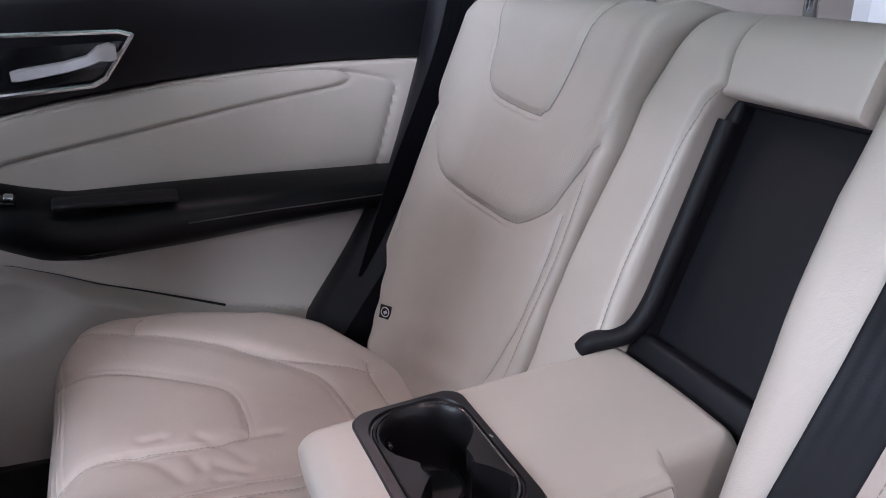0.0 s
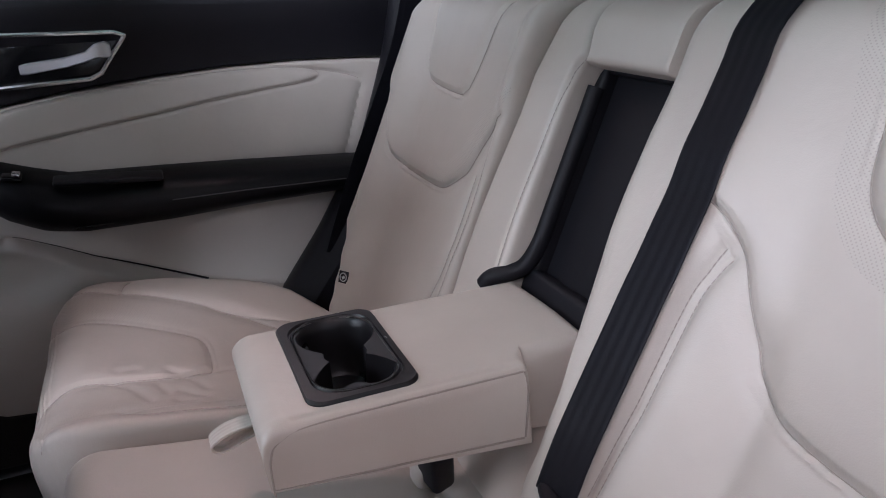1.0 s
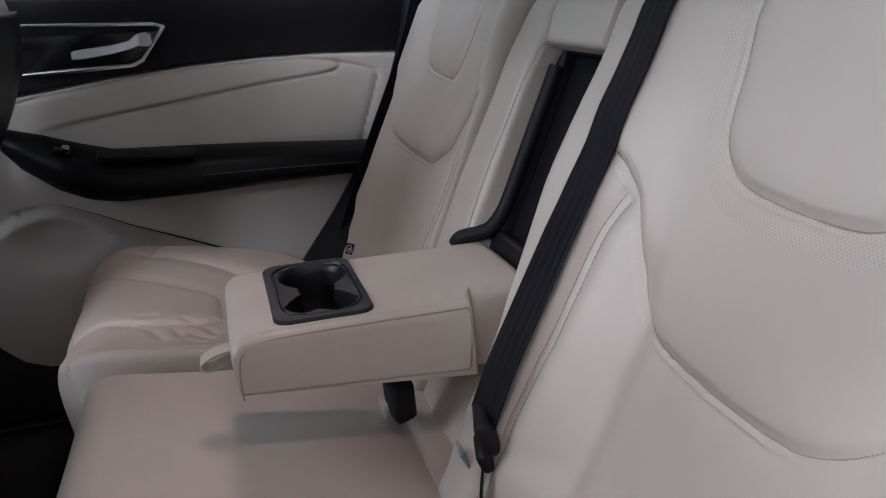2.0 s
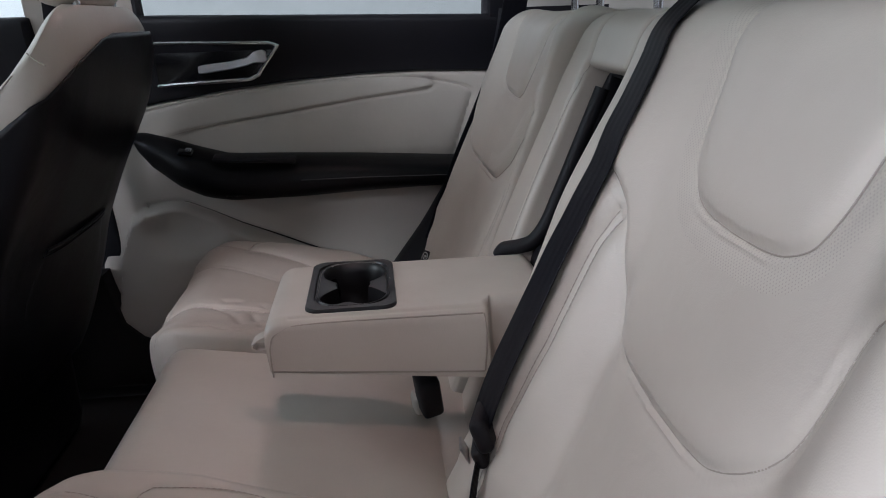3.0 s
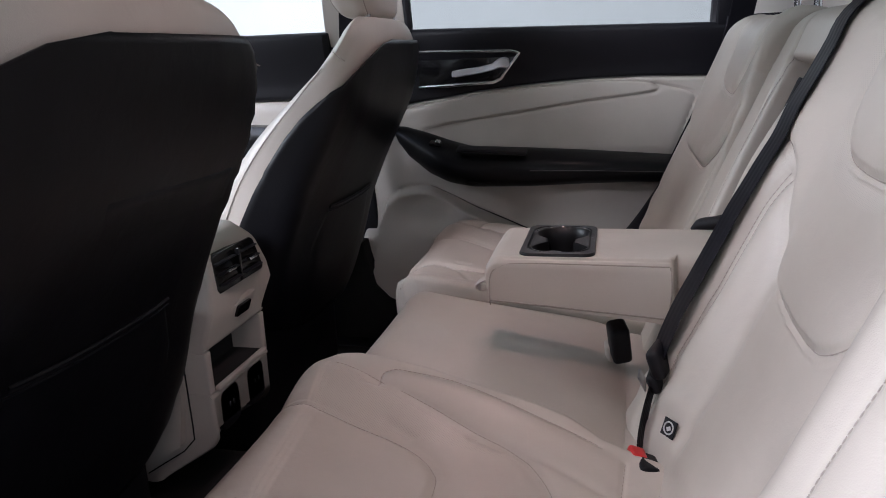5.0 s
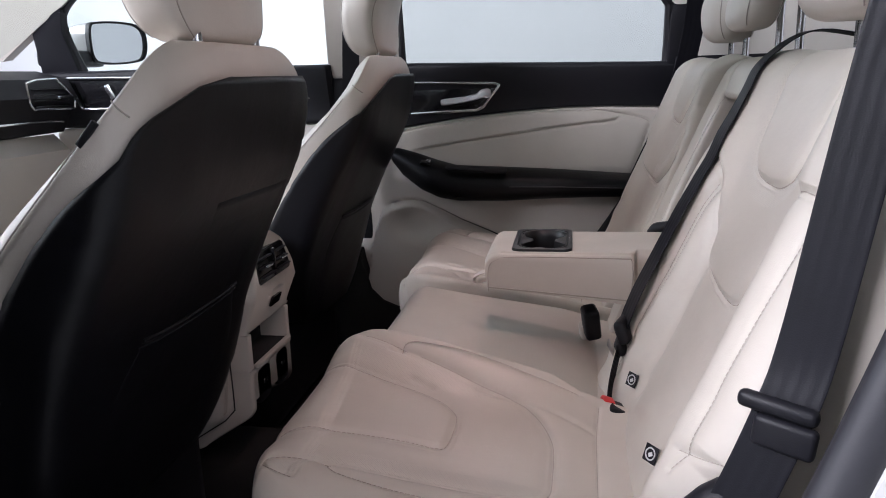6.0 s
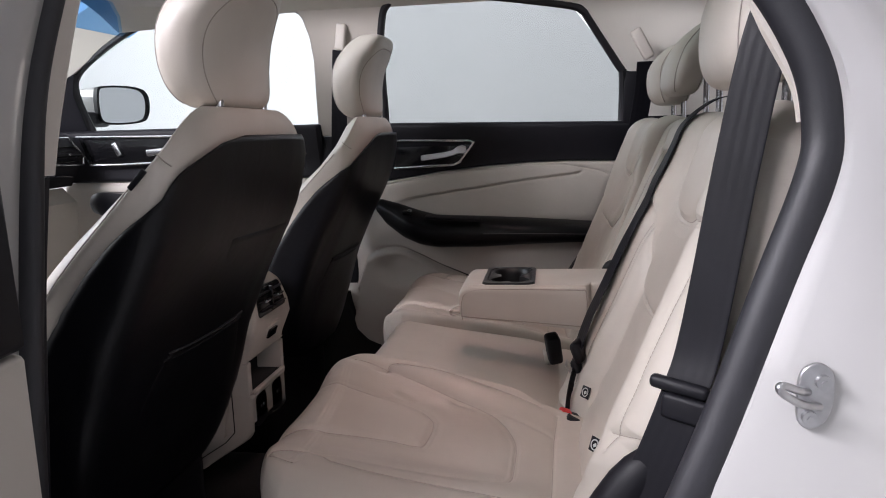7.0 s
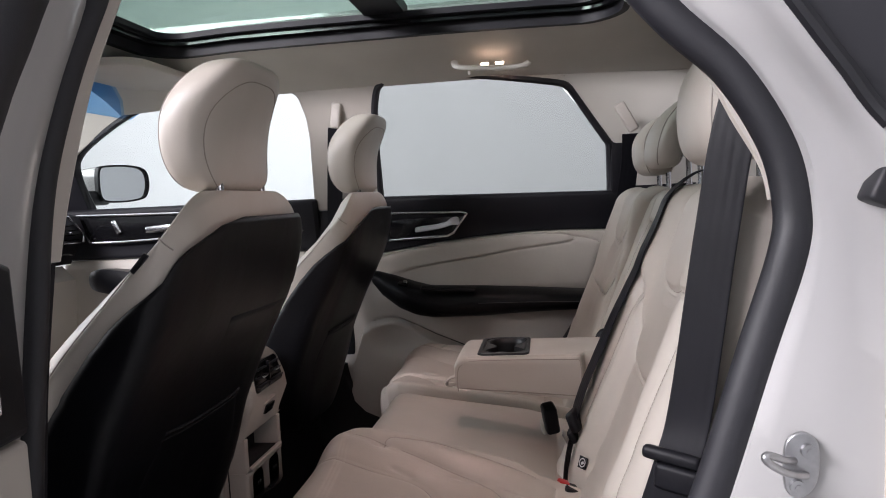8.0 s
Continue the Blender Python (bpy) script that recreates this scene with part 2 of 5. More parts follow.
def distance_to(line, a, b):
    best = np.full(np.shape(a), 9.0)
    for (p, q), (r, s) in zip(line[:-1], line[1:]):
        u, v = r - p, s - q
        t = np.clip(((a - p) * u + (b - q) * v) / (u * u + v * v + 1e-12), 0, 1)
        best = np.minimum(best, np.hypot(a - p - t * u, b - q - t * v))
    return best


class Pad:
    """A stuffed panel: a height field over (a, b) with rolled edges, sewn grooves, a skirt and a back."""

    def __init__(self, left, right, b0, b1, radii, thick, frame_at, relief=None, seams=(), na=170, nb=200):
        self.left, self.right, self.b0, self.b1, self.radii = left, right, b0, b1, radii
        self.thick, self.frame_at, self.relief, self.seams, self.na, self.nb = thick, frame_at, relief, seams, na, nb

    def depth(self, a, b):
        ra0, ra1, rb0, rb1 = self.radii
        lo, hi = self.left(b), self.right(b)
        qa = np.maximum(np.clip((ra0 - (a - lo)) / ra0, 0, 1), np.clip((ra1 - (hi - a)) / ra1, 0, 1))
        qb = np.maximum(np.clip((rb0 - (b - self.b0)) / rb0, 0, 1), np.clip((rb1 - (self.b1 - b)) / rb1, 0, 1))
        wa = np.where(a - lo < ra0, ra0, ra1)
        wb = np.where(b - self.b0 < rb0, rb0, rb1)
        d = -wa * (1 - np.sqrt(1 - qa * qa)) - wb * (1 - np.sqrt(1 - qb * qb))
        if self.relief is not None:
            d = d + self.relief(a, b)
        for line, width, deep in self.seams:
            d = d - deep * np.exp(-(distance_to(line, a, b) / width) ** 2)
        return d

    def at(self, a, b, lift=0.0):
        a, b = np.asarray(a, float), np.asarray(b, float)
        x, y, z = self.frame_at(a, b, self.depth(a, b) + lift)
        return np.stack(np.broadcast_arrays(x, y, z), -1)

    def build(self, pick=None, hole=None):
        u = np.linspace(0, 1, self.na)
        v = np.linspace(0, 1, self.nb)
        u, v = 0.65 * u + 0.35 * (1 - np.cos(math.pi * u)) / 2, 0.7 * v + 0.3 * (1 - np.cos(math.pi * v)) / 2
        b = np.repeat((self.b0 + (self.b1 - self.b0) * v)[:, None], self.na, 1)
        lo, hi = self.left(b), self.right(b)
        a = lo + (hi - lo) * u[None, :]
        top = self.at(a, b).reshape(-1, 3)
        n, m = self.nb, self.na
        i, j = np.meshgrid(np.arange(n - 1), np.arange(m - 1), indexing="ij")
        k = (i * m + j).ravel()
        mid = lambda g: (g.reshape(n, m)[:-1, :-1] + g.reshape(n, m)[1:, 1:]).ravel() / 2
        keep = np.ones(len(k), bool) if hole is None else ~hole(mid(a), mid(b))
        faces = np.stack([k, k + 1, k + m + 1, k + m], 1)[keep].tolist()
        rim = list(range(m)) + [r * m + m - 1 for r in range(1, n)] + [(n - 1) * m + c for c in range(m - 2, -1, -1)] + [r * m for r in range(n - 2, 0, -1)]
        ra, rb = a.ravel()[rim], b.ravel()[rim]
        x, y, z = self.frame_at(ra, rb, np.full(len(ra), -self.thick))
        low = np.stack(np.broadcast_arrays(x, y, z), -1)
        at = len(top)
        for q in range(len(rim)):
            w = (q + 1) % len(rim)
            faces.append((rim[w], rim[q], at + q, at + w))
        faces.append(tuple(range(at, at + len(rim))))
        ids = [0] * len(faces)
        if pick is not None:
            ids[: (n - 1) * (m - 1)] = pick(mid(a), mid(b)).astype(int).tolist()
        return np.concatenate([top, low]), faces, ids

    def stitch(self, line, r=0.00055, lift=0.0006, pitch=0.0062):
        """Short thread stitches along a seam."""
        p = self.at(*np.asarray(line, float).T, lift)
        s = np.concatenate([[0], np.cumsum(np.linalg.norm(np.diff(p, axis=0), axis=1))])
        at = lambda q: np.stack([np.interp(q, s, p[:, k]) for k in range(3)], -1)
        return joined(*[tube(at(np.linspace(q, q + 0.8 * pitch, 3)), (0.6 * r, r, 0.6 * r), 5) for q in np.arange(0, s[-1] - pitch, pitch)])


def inside(line, a, b):
    """Which (a, b) lie within a closed outline."""
    hit = np.zeros(np.shape(a), bool)
    p = np.asarray(line, float)
    for (x0, y0), (x1, y1) in zip(p, np.roll(p, -1, 0)):
        cross = (y0 > b) != (y1 > b)
        with np.errstate(divide="ignore", invalid="ignore"):
            hit ^= cross & (a < (x1 - x0) * (b - y0) / (y1 - y0 + 1e-15) + x0)
    return hit


def interp(xs, ys):
    xs, ys = np.array(xs, float), np.array(ys, float)
    order = np.argsort(xs)
    return lambda b: np.interp(b, xs[order], ys[order])


# ---- the booth ----
solo("booth_floor", rbox((0, 0, -0.05), (16, 12, 0.1), 0.001), M_FLOOR, "grey sealed floor of the photo booth", "floor", kind="structure")
for wname, c, size in (("wall_north", (0, 5.05, 2), (14, 0.1, 4)), ("wall_south", (0, -5.05, 2), (14, 0.1, 4)), ("wall_west", (-7.05, 0, 2), (0.1, 10.2, 4)), ("wall_east", (7.05, 0, 2), (0.1, 10.2, 4))):
    solo(wname, rbox(c, size, 0.001), M_WALL, "plain white photo booth wall", "wall", kind="structure")
solo("ceiling", rbox((0, 0, 4.05), (14.2, 10.2, 0.1), 0.001), M_WALL, "white photo booth ceiling", "ceiling", kind="structure")


# ---- the car's shell ----
car = thing("car_body", (0, 0, 0.3), "white car body shell with its open door frame", "car")

# floor pan, tunnel and sills
part("floor_pan", rbox((-0.75, 0, 0.36), (2.6, 1.5, 0.08), 0.02), M_CARPET, car, "black carpeted floor")
part("tunnel", rbox((-0.75, 0, 0.42), (0.9, 0.22, 0.10), 0.04), M_CARPET, car)
part("cargo_floor", rbox((0.95, 0, 0.68), (0.95, 1.4, 0.06), 0.02), M_CARPET, car, "black carpeted cargo floor")
part("seat_riser", rbox((0.10, 0, 0.50), (0.72, 1.36, 0.22), 0.04), M_CARPET, car)
part("sill", rbox((-0.35, -0.80, 0.42), (1.7, 0.18, 0.12), 0.03), M_PAINT, car)
part("sill_trim", slab([(-0.82, 0.44), (-0.82, 0.70), (-0.668, 0.70), (-0.662, 0.666), (-0.653, 0.631), (-0.640, 0.587), (-0.605, 0.553), (-0.564, 0.536), (-0.40, 0.52), (-0.40, 0.44)], lambda a, b, d: (a, 0.700 - d, b), 0.05, 0.006), M_CARPET, car, "black sill trim below the closed door")
part("sill", rbox((-0.35, 0.84, 0.42), (2.6, 0.14, 0.12), 0.03), M_BLACK, car)


# headliner with the sunroof opening
def roof_z(x, y):
    along = 1.612 - 0.035 * smooth_step(x, -0.3, 1.2) - 0.028 * smooth_step(-x, 0.75, 1.35)
    return along - 0.085 * np.clip((np.abs(y) - 0.30) / 0.34, 0, 1) ** 2.2


def headliner_piece(x0, x1, y0, y1, nx=24, ny=20):
    xs, ys = np.linspace(x0, x1, nx), np.linspace(y0, y1, ny)
    rings = []
    for x in xs:
        low = [(x, y, float(roof_z(x, y))) for y in ys]
        high = [(x, y, float(roof_z(x, y)) + 0.02) for y in ys[::-1]]
        rings.append(low + high)
    return loft(rings)


SUN_X0, SUN_X1, SUN_Y = -1.02, 0.165, 0.385
lining = joined(headliner_piece(-1.30, SUN_X0, -0.64, 0.64), headliner_piece(SUN_X1, 1.25, -0.64, 0.64), headliner_piece(SUN_X0, SUN_X1, SUN_Y, 0.64), headliner_piece(SUN_X0, SUN_X1, -0.64, -SUN_Y))
solo("ceiling_lining", lining, M_LINING, "grey-beige fabric headliner round a sunroof opening", "headliner", kind="structure")

sun = thing("sunroof", (-0.43, 0, 1.60), "panoramic sunroof with green glass and black rails", "sunroof")
SUN_R = 0.11


def sun_path(grow, n=10):
    """The opening's rounded outline, moved outwards by grow."""
    pts = np.array(rounded_rect(SUN_X0 - grow, SUN_X1 + grow, -SUN_Y - grow, SUN_Y + grow, SUN_R + grow, n))
    out = []
    for p, q in zip(pts, np.roll(pts, -1, 0)):
        out += list(np.linspace(p, q, 10)[:-1]) if np.hypot(*(q - p)) > 0.1 else [p]
    return np.array(out)


for k, (grow, dz, w, h) in enumerate(((0.0, 0.012, 0.016, 0.034), (-0.020, 0.028, 0.02, 0.02), (-0.040, 0.036, 0.018, 0.014))):
    around = [sun_path(grow + dw) for dw in (-w / 2, w / 2)]
    ring = lambda p, e: [(x, y, float(roof_z(x, min(abs(y), SUN_Y))) + dz + e) for x, y in p]
    part("rail", loft([ring(around[0], -h / 2), ring(around[1], -h / 2), ring(around[1], h / 2), ring(around[0], h / 2), ring(around[0], -h / 2)], True, False), M_GLOSS if k == 1 else M_BLACK, sun)
# the lining fills the rounded corners
for cx, ex in ((SUN_X0, 1), (SUN_X1, -1)):
    for ey in (1, -1):
        arc = [(cx + ex * SUN_R * (1 - math.cos(q)), ey * (SUN_Y - SUN_R * (1 - math.sin(q)))) for q in np.linspace(0, math.pi / 2, 12)]
        rim = [(cx - ex * 0.004, ey * (SUN_Y + 0.004))] + arc
        part("lining_corner", loft([[(x, y, float(roof_z(x, y)) + e) for x, y in rim] for e in (0.0005, 0.02)]), M_LINING, sun, "grey-beige lining corner")
for x, lab in ((SUN_X0, "front"), (SUN_X1, "rear"), (-0.40, "mid")):
    ys = np.linspace(-SUN_Y, SUN_Y, 12)
    w, h, dz = (0.10, 0.03, 0.055) if lab == "mid" else (0.02, 0.03, 0.045)
    part("crossbar", loft([[(x - w / 2, y, float(roof_z(x, y)) + dz - h / 2), (x + w / 2, y, float(roof_z(x, y)) + dz - h / 2), (x + w / 2, y, float(roof_z(x, y)) + dz + h / 2), (x - w / 2, y, float(roof_z(x, y)) + dz + h / 2)] for y in ys]), M_BLACK, sun)
pane = part("pane", loft([[(x, y, float(roof_z(x, 0)) + 0.075) for x in np.linspace(SUN_X0 - 0.05, SUN_X1 + 0.05, 8)] + [(x, y, float(roof_z(x, 0)) + 0.08) for x in np.linspace(SUN_X1 + 0.05, SUN_X0 - 0.05, 8)] for y in np.linspace(-0.46, 0.46, 6)]), G_ROOF, sun, "green tinted glass")
pane.visible_shadow = False
# outer roof skin on both sides of the glass
for sy in (1, -1):
    part("roof_skin", loft([[(x, sy * 0.46, 1.70), (x, sy * 0.58, 1.675), (x, sy * 0.66, 1.63), (x, sy * 0.64, 1.60), (x, sy * 0.46, 1.66)] for x in np.linspace(-1.2, 1.3, 8)]), M_PAINT, car)
part("roof_skin", rbox((0.78, 0, 1.68), (1.1, 0.95, 0.03), 0.01), M_PAINT, car)
part("roof_skin", rbox((-1.17, 0, 1.655), (0.22, 0.95, 0.03), 0.01), M_PAINT, car)


# ---- pillars and window frames of the far side ----
def far_y(z):
    """How far out the far side's trim lies at a height."""
    return 0.765 - 0.125 * np.clip((z - 1.2) / 0.32, 0, 1.2) ** 1.15


def far_frame(a, b, d):
    return (a, float(far_y(b)) - d, b)


# B pillar: cream above, black below
part("pillar_trim", slab([(-0.748, 1.18), (-0.54, 1.18), (-0.532, 1.34), (-0.515, 1.47), (-0.49, 1.56), (-0.77, 1.56), (-0.738, 1.51), (-0.727, 1.46), (-0.727, 1.40)], far_frame, 0.05, 0.008), M_TRIM, car, "cream pillar cover")
part("pillar_lower", slab([(-0.82, 0.45), (-0.62, 0.45), (-0.675, 1.178), (-0.74, 1.178)], far_frame, 0.05, 0.008), M_BLACK, car, "black lower pillar cover")
# header above the windows and C pillar
part("window_header", slab([(-1.12, 1.545), (-0.72, 1.535), (-0.52, 1.54), (-0.42, 1.545), (-0.2, 1.54), (0.03, 1.505), (0.06, 1.56), (-0.5, 1.60), (-1.1, 1.59)], far_frame, 0.03, 0.005), M_LINING, car)
part("rear_pillar_trim", slab([(-0.03, 1.525), (0.045, 1.50), (0.172, 1.325), (0.19, 1.20), (0.95, 1.18), (0.95, 1.30), (0.45, 1.33), (0.42, 1.45), (0.5, 1.53), (0.5, 1.61), (-0.03, 1.61)], far_frame, 0.05, 0.008), M_LINING, car, "grey-beige rear pillar cover")
part("rear_pillar_lower", slab([(0.19, 0.6), (1.2, 0.6), (1.2, 1.178), (0.19, 1.198)], far_frame, 0.05, 0.008), M_TRIM, car)
part("rear_pillar_trim", slab([(0.96, 1.178), (1.2, 1.178), (1.2, 1.3), (1.15, 1.55), (0.55, 1.55), (0.52, 1.50), (0.92, 1.46), (0.96, 1.31)], far_frame, 0.05, 0.008), M_LINING, car)
part("rear_side_trim", slab([(0.24, 0.6), (1.2, 0.6), (1.2, 1.55), (0.30, 1.50), (0.26, 1.40), (0.26, 1.2)], lambda a, b, d: (a, -float(far_y(b)) + 0.03 + d, b), 0.04, 0.008), M_TRIM, car)
# tailgate with its window
part("tailgate", joined(rbox((1.27, 0, 0.9), (0.06, 1.4, 0.55), 0.02), rbox((1.2, 0, 1.56), (0.1, 1.2, 0.08), 0.02), rbox((1.24, 0.62, 1.35), (0.08, 0.16, 0.4), 0.02), rbox((1.24, -0.62, 1.35), (0.08, 0.16, 0.4), 0.02)), M_TRIM, car)


def glazing(name, outline, y_at, material, group_parent, thick=0.004):
    ob = part(name, slab(outline, lambda a, b, d: (a, float(y_at(b)) - d, b), thick, 0.001, 1), material, group_parent)
    ob.visible_shadow = False
    return ob


# A pillar, windscreen and dashboard
part("front_pillar_trim", loft([[(x - 0.085, y - 0.055, z + 0.01), (x + 0.05, y - 0.012, z - 0.035), (x + 0.05, y + 0.03, z - 0.03), (x - 0.06, y + 0.03, z + 0.03)] for x, y, z in curve([(-1.78, 0.73, 1.29), (-1.69, 0.72, 1.345), (-1.613, 0.71, 1.39), (-1.533, 0.70, 1.435), (-1.426, 0.69, 1.503), (-1.30, 0.67, 1.555), (-1.2, 0.65, 1.59), (-1.08, 0.64, 1.61)], 24)]), M_TRIM, car, "cream front pillar cover")
part("front_pillar_trim", loft([[(x - 0.035, -y + 0.03, z - 0.02), (x + 0.05, -y + 0.012, z - 0.035), (x + 0.05, -y - 0.03, z - 0.03), (x - 0.02, -y - 0.05, z + 0.02)] for x, y, z in curve([(-1.66, 0.72, 1.27), (-1.48, 0.70, 1.40), (-1.28, 0.675, 1.50), (-1.08, 0.64, 1.57)], 16)]), M_TRIM, car)
ws = thing("windscreen", (-1.6, 0, 1.3), "raked windscreen with a blue shade band", "windscreen", kind="structure")


def screen(s0, s1):
    lo, hi = np.array((-1.98, 0, 1.18)), np.array((-1.22, 0, 1.60))
    rings = []
    for y in np.linspace(-0.68, 0.68, 9):
        bow = np.array((0.10 * (y / 0.7) ** 2, y, -0.02 * (y / 0.7) ** 2))
        rings.append([lo + (hi - lo) * s + bow for s in np.linspace(s0, s1, 6)] + [lo + (hi - lo) * s + bow + (0, 0, 0.005) for s in np.linspace(s1, s0, 6)])
    return loft(rings)


part("pane", screen(0, 0.78), G_CLEAR, ws).visible_shadow = False
part("shade_band", screen(0.782, 1.0), G_SHADE, ws, "blue shade band").visible_shadow = False
part("firewall", rbox((-2.0, 0, 0.75), (0.06, 1.5, 0.8), 0.02), M_PAINT, car)


# ---- dashboard ----
dash = thing("dashboard", (-1.75, 0, 0.9), "black dashboard with a chrome-ringed air vent", "dashboard")
part("top_pad", loft([[(-2.0, y, 1.12), (-1.62, y, 1.225), (-1.52, y, 1.20), (-1.50, y, 1.15), (-1.56, y, 1.05), (-2.0, y, 1.0)] for y in np.linspace(-0.70, 0.715, 10)]), M_BLACK, dash)
part("glove_box", loft([[(-2.0, y, 1.0), (-1.575, y, 1.045), (-1.53, y, 1.0), (-1.545, y, 0.80), (-1.62, y, 0.62), (-2.0, y, 0.6)] for y in np.linspace(-0.70, 0.69, 8)]), M_TRIM, dash, "cream glove box panel")
vent_rim = np.array([(-1.500, 0.519, 1.190), (-1.500, 0.56, 1.199), (-1.500, 0.636, 1.201), (-1.505, 0.712, 1.143), (-1.508, 0.710, 1.117), (-1.508, 0.545, 1.122), (-1.504, 0.528, 1.135)])
vent_edge = np.concatenate([np.linspace(p, q, 8)[:-1] for p, q in zip(vent_rim, np.roll(vent_rim, -1, 0))])
part("vent_ring", tube(vent_edge, 0.0035, 8, True), M_CHROME, dash, "chrome vent ring")
for k in range(4):
    z = 1.128 + 0.015 * k
    part("vent_slat", rbox((-1.512, 0.615, z), (0.02, 0.14, 0.004), 0.0015), M_GLOSS, dash)
part("vent_tab", rbox((-1.495, 0.63, 1.15), (0.012, 0.012, 0.006), 0.002), M_CHROME, dash)
part("trim_strip", tube(curve([(-1.53, 0.2, 1.085), (-1.535, 0.6, 1.085), (-1.545, 0.70, 1.08)], 20), 0.0035, 8), M_CHROME, dash)

# sun visor
visor = thing("sun_visor", (-1.05, 0.35, 1.57), "cream folded sun visor under the headliner", "visor")
part("flap", slab(rounded_rect(-1.20, -0.955, 0.16, 0.58, 0.05), lambda a, b, d: (a, b, 1.548 + 0.10 * (a + 1.08) * -0.3 - d), 0.018, 0.006), M_TRIM, visor)
part("hinge", tube([(-1.2, 0.60, 1.56), (-1.0, 0.60, 1.55)], 0.006), M_TRIM, visor)


# ---- far rear door (closed) ----
door = thing("rear_door", (-0.3, 0.77, 0.5), "closed rear door, cream and black trim, chrome handle", "car door", "car doors")


def boundary(pts):
    return interp([p[0] for p in pts], [p[1] for p in pts])


up_edge = [(-0.70, 1.005), (-0.60, 1.027), (-0.522, 1.042), (-0.452, 1.051), (-0.371, 1.064), (-0.239, 1.077), (-0.112, 1.085), (0.01, 1.087), (0.135, 1.083), (0.26, 1.076)]
sill_edge = [(-0.70, 1.214), (-0.48, 1.212), (0.145, 1.196), (0.24, 1.193)]
arm_top = [(-0.70, 1.0), (-0.575, 0.984), (-0.555, 0.983), (-0.513, 0.972), (-0.444, 0.948), (-0.39, 0.933), (-0.242, 0.927), (-0.112, 0.920), (0.07, 0.907), (0.26, 0.893)]
arm_bot = [(-0.578, 0.962), (-0.571, 0.943), (-0.545, 0.908), (-0.491, 0.866), (-0.436, 0.843), (-0.38, 0.834), (-0.244, 0.835), (-0.112, 0.842), (0.047, 0.847), (0.26, 0.85)]


def door_pad(low, high, x0, x1, radii, y_at, relief=None, seams=(), na=120, nb=160, thick=0.04):
    """A door panel between two height lines; a is the height, b runs along the car."""
    return Pad(boundary(low), boundary(high), x0, x1, radii, thick, lambda a, b, d: (b, y_at(a, b) - d, a), relief, seams, na, nb)


upper = door_pad(up_edge, sill_edge, -0.70, 0.26, (0.006, 0.014, 0.01, 0.01), lambda a, b: 0.772 - 0.03 * smooth_step(a, 1.08, 1.2), na=50, nb=80)
v, q, _ = upper.build()
part("upper_panel", (v, q), M_BLACK, door, "black grained upper panel")
# the cream middle panel with its sewn field
swap = lambda line: line[:, ::-1]
ridge = curve([(0.035, 1.069), (0.047, 1.059), (0.035, 1.048), (0.011, 1.046), (-0.112, 1.033), (-0.24, 1.015), (-0.373, 0.997), (-0.449, 0.986), (-0.505, 0.974), (-0.522, 0.964), (-0.527, 0.95)], 80)
field_edge = [(0.075, 0.885), (0.088, 0.919), (0.115, 1.0), (0.124, 1.036), (0.107, 1.052), (0.035, 1.069), (-0.014, 1.076), (-0.112, 1.077), (-0.239, 1.070), (-0.371, 1.057), (-0.502, 1.035), (-0.58, 1.018)]


def mid_relief(a, b):
    low = np.interp(b, [-0.53, -0.449, -0.373, -0.24, -0.112, 0.011, 0.05], [0.962, 0.986, 0.997, 1.015, 1.033, 1.046, 1.056])
    roll = smooth_step(a, low - 0.004, low + 0.005) * smooth_step(-b, -0.055, -0.03) * smooth_step(b, -0.56, -0.50)
    return 0.0042 * roll - 0.012 * smooth_step(a, 0.93, 0.88)


middle = door_pad([(p, z - 0.03) for p, z in arm_top], [(p, z - 0.003) for p, z in up_edge], -0.70, 0.26, (0.01, 0.008, 0.01, 0.01), lambda a, b: 0.768 + 0 * a, mid_relief,
                  [(swap(curve(field_edge, 90)), 0.003, 0.003), (swap(curve(field_edge, 90)), 0.010, 0.002), (swap(ridge), 0.004, 0.0025)])
v, q, _ = middle.build()
mid_ob = part("middle_panel", (v, q), M_LEATHER, door, "cream padded panel with a sewn field")
part("stitching", middle.stitch(swap(curve(field_edge[1:], 90))), M_STITCH_AND_SHADE, mid_ob)
part("stitching", middle.stitch(swap(ridge)), M_STITCH_AND_SHADE, mid_ob)
# black armrest that stands out from the door
ax = np.concatenate([np.linspace(-0.578, -0.53, 14), np.linspace(-0.52, 0.26, 50)])
rings = []
top_of, bot_of = boundary(arm_top), boundary(arm_bot)
for x in ax:
    zt, zb = float(top_of(x)), float(bot_of(x))
    k = float(smooth_step(x, -0.59, -0.42))
    out = 0.02 + 0.055 * k
    zt = max(zt, zb + 0.006)
    h = zt - zb
    rings.append([(x, 0.785, zb), (x, 0.766 - 0.2 * out, zb + 0.0), (x, 0.766 - 0.75 * out, zb + 0.10 * h), (x, 0.766 - 0.97 * out, zb + 0.30 * h), (x, 0.766 - out, zb + 0.52 * h), (x, 0.766 - 0.93 * out, zb + 0.70 * h), (x, 0.766 - 0.70 * out, zb + 0.84 * h), (x, 0.766 - 0.35 * out, zb + 0.95 * h), (x, 0.766 - 0.08 * out, zt), (x, 0.785, zt)])
arm_ob = part("armrest", loft(rings), M_BLACKLEATHER, door, "black padded armrest", 60)
part("stitching", tube([(x, 0.766 - 0.077, float(bot_of(x)) + 0.52 * float(top_of(x) - bot_of(x))) for x in np.linspace(-0.24, 0.19, 30)], 0.0010, 6), mat("dark_thread", (0.06, 0.055, 0.055), 0.8), arm_ob)
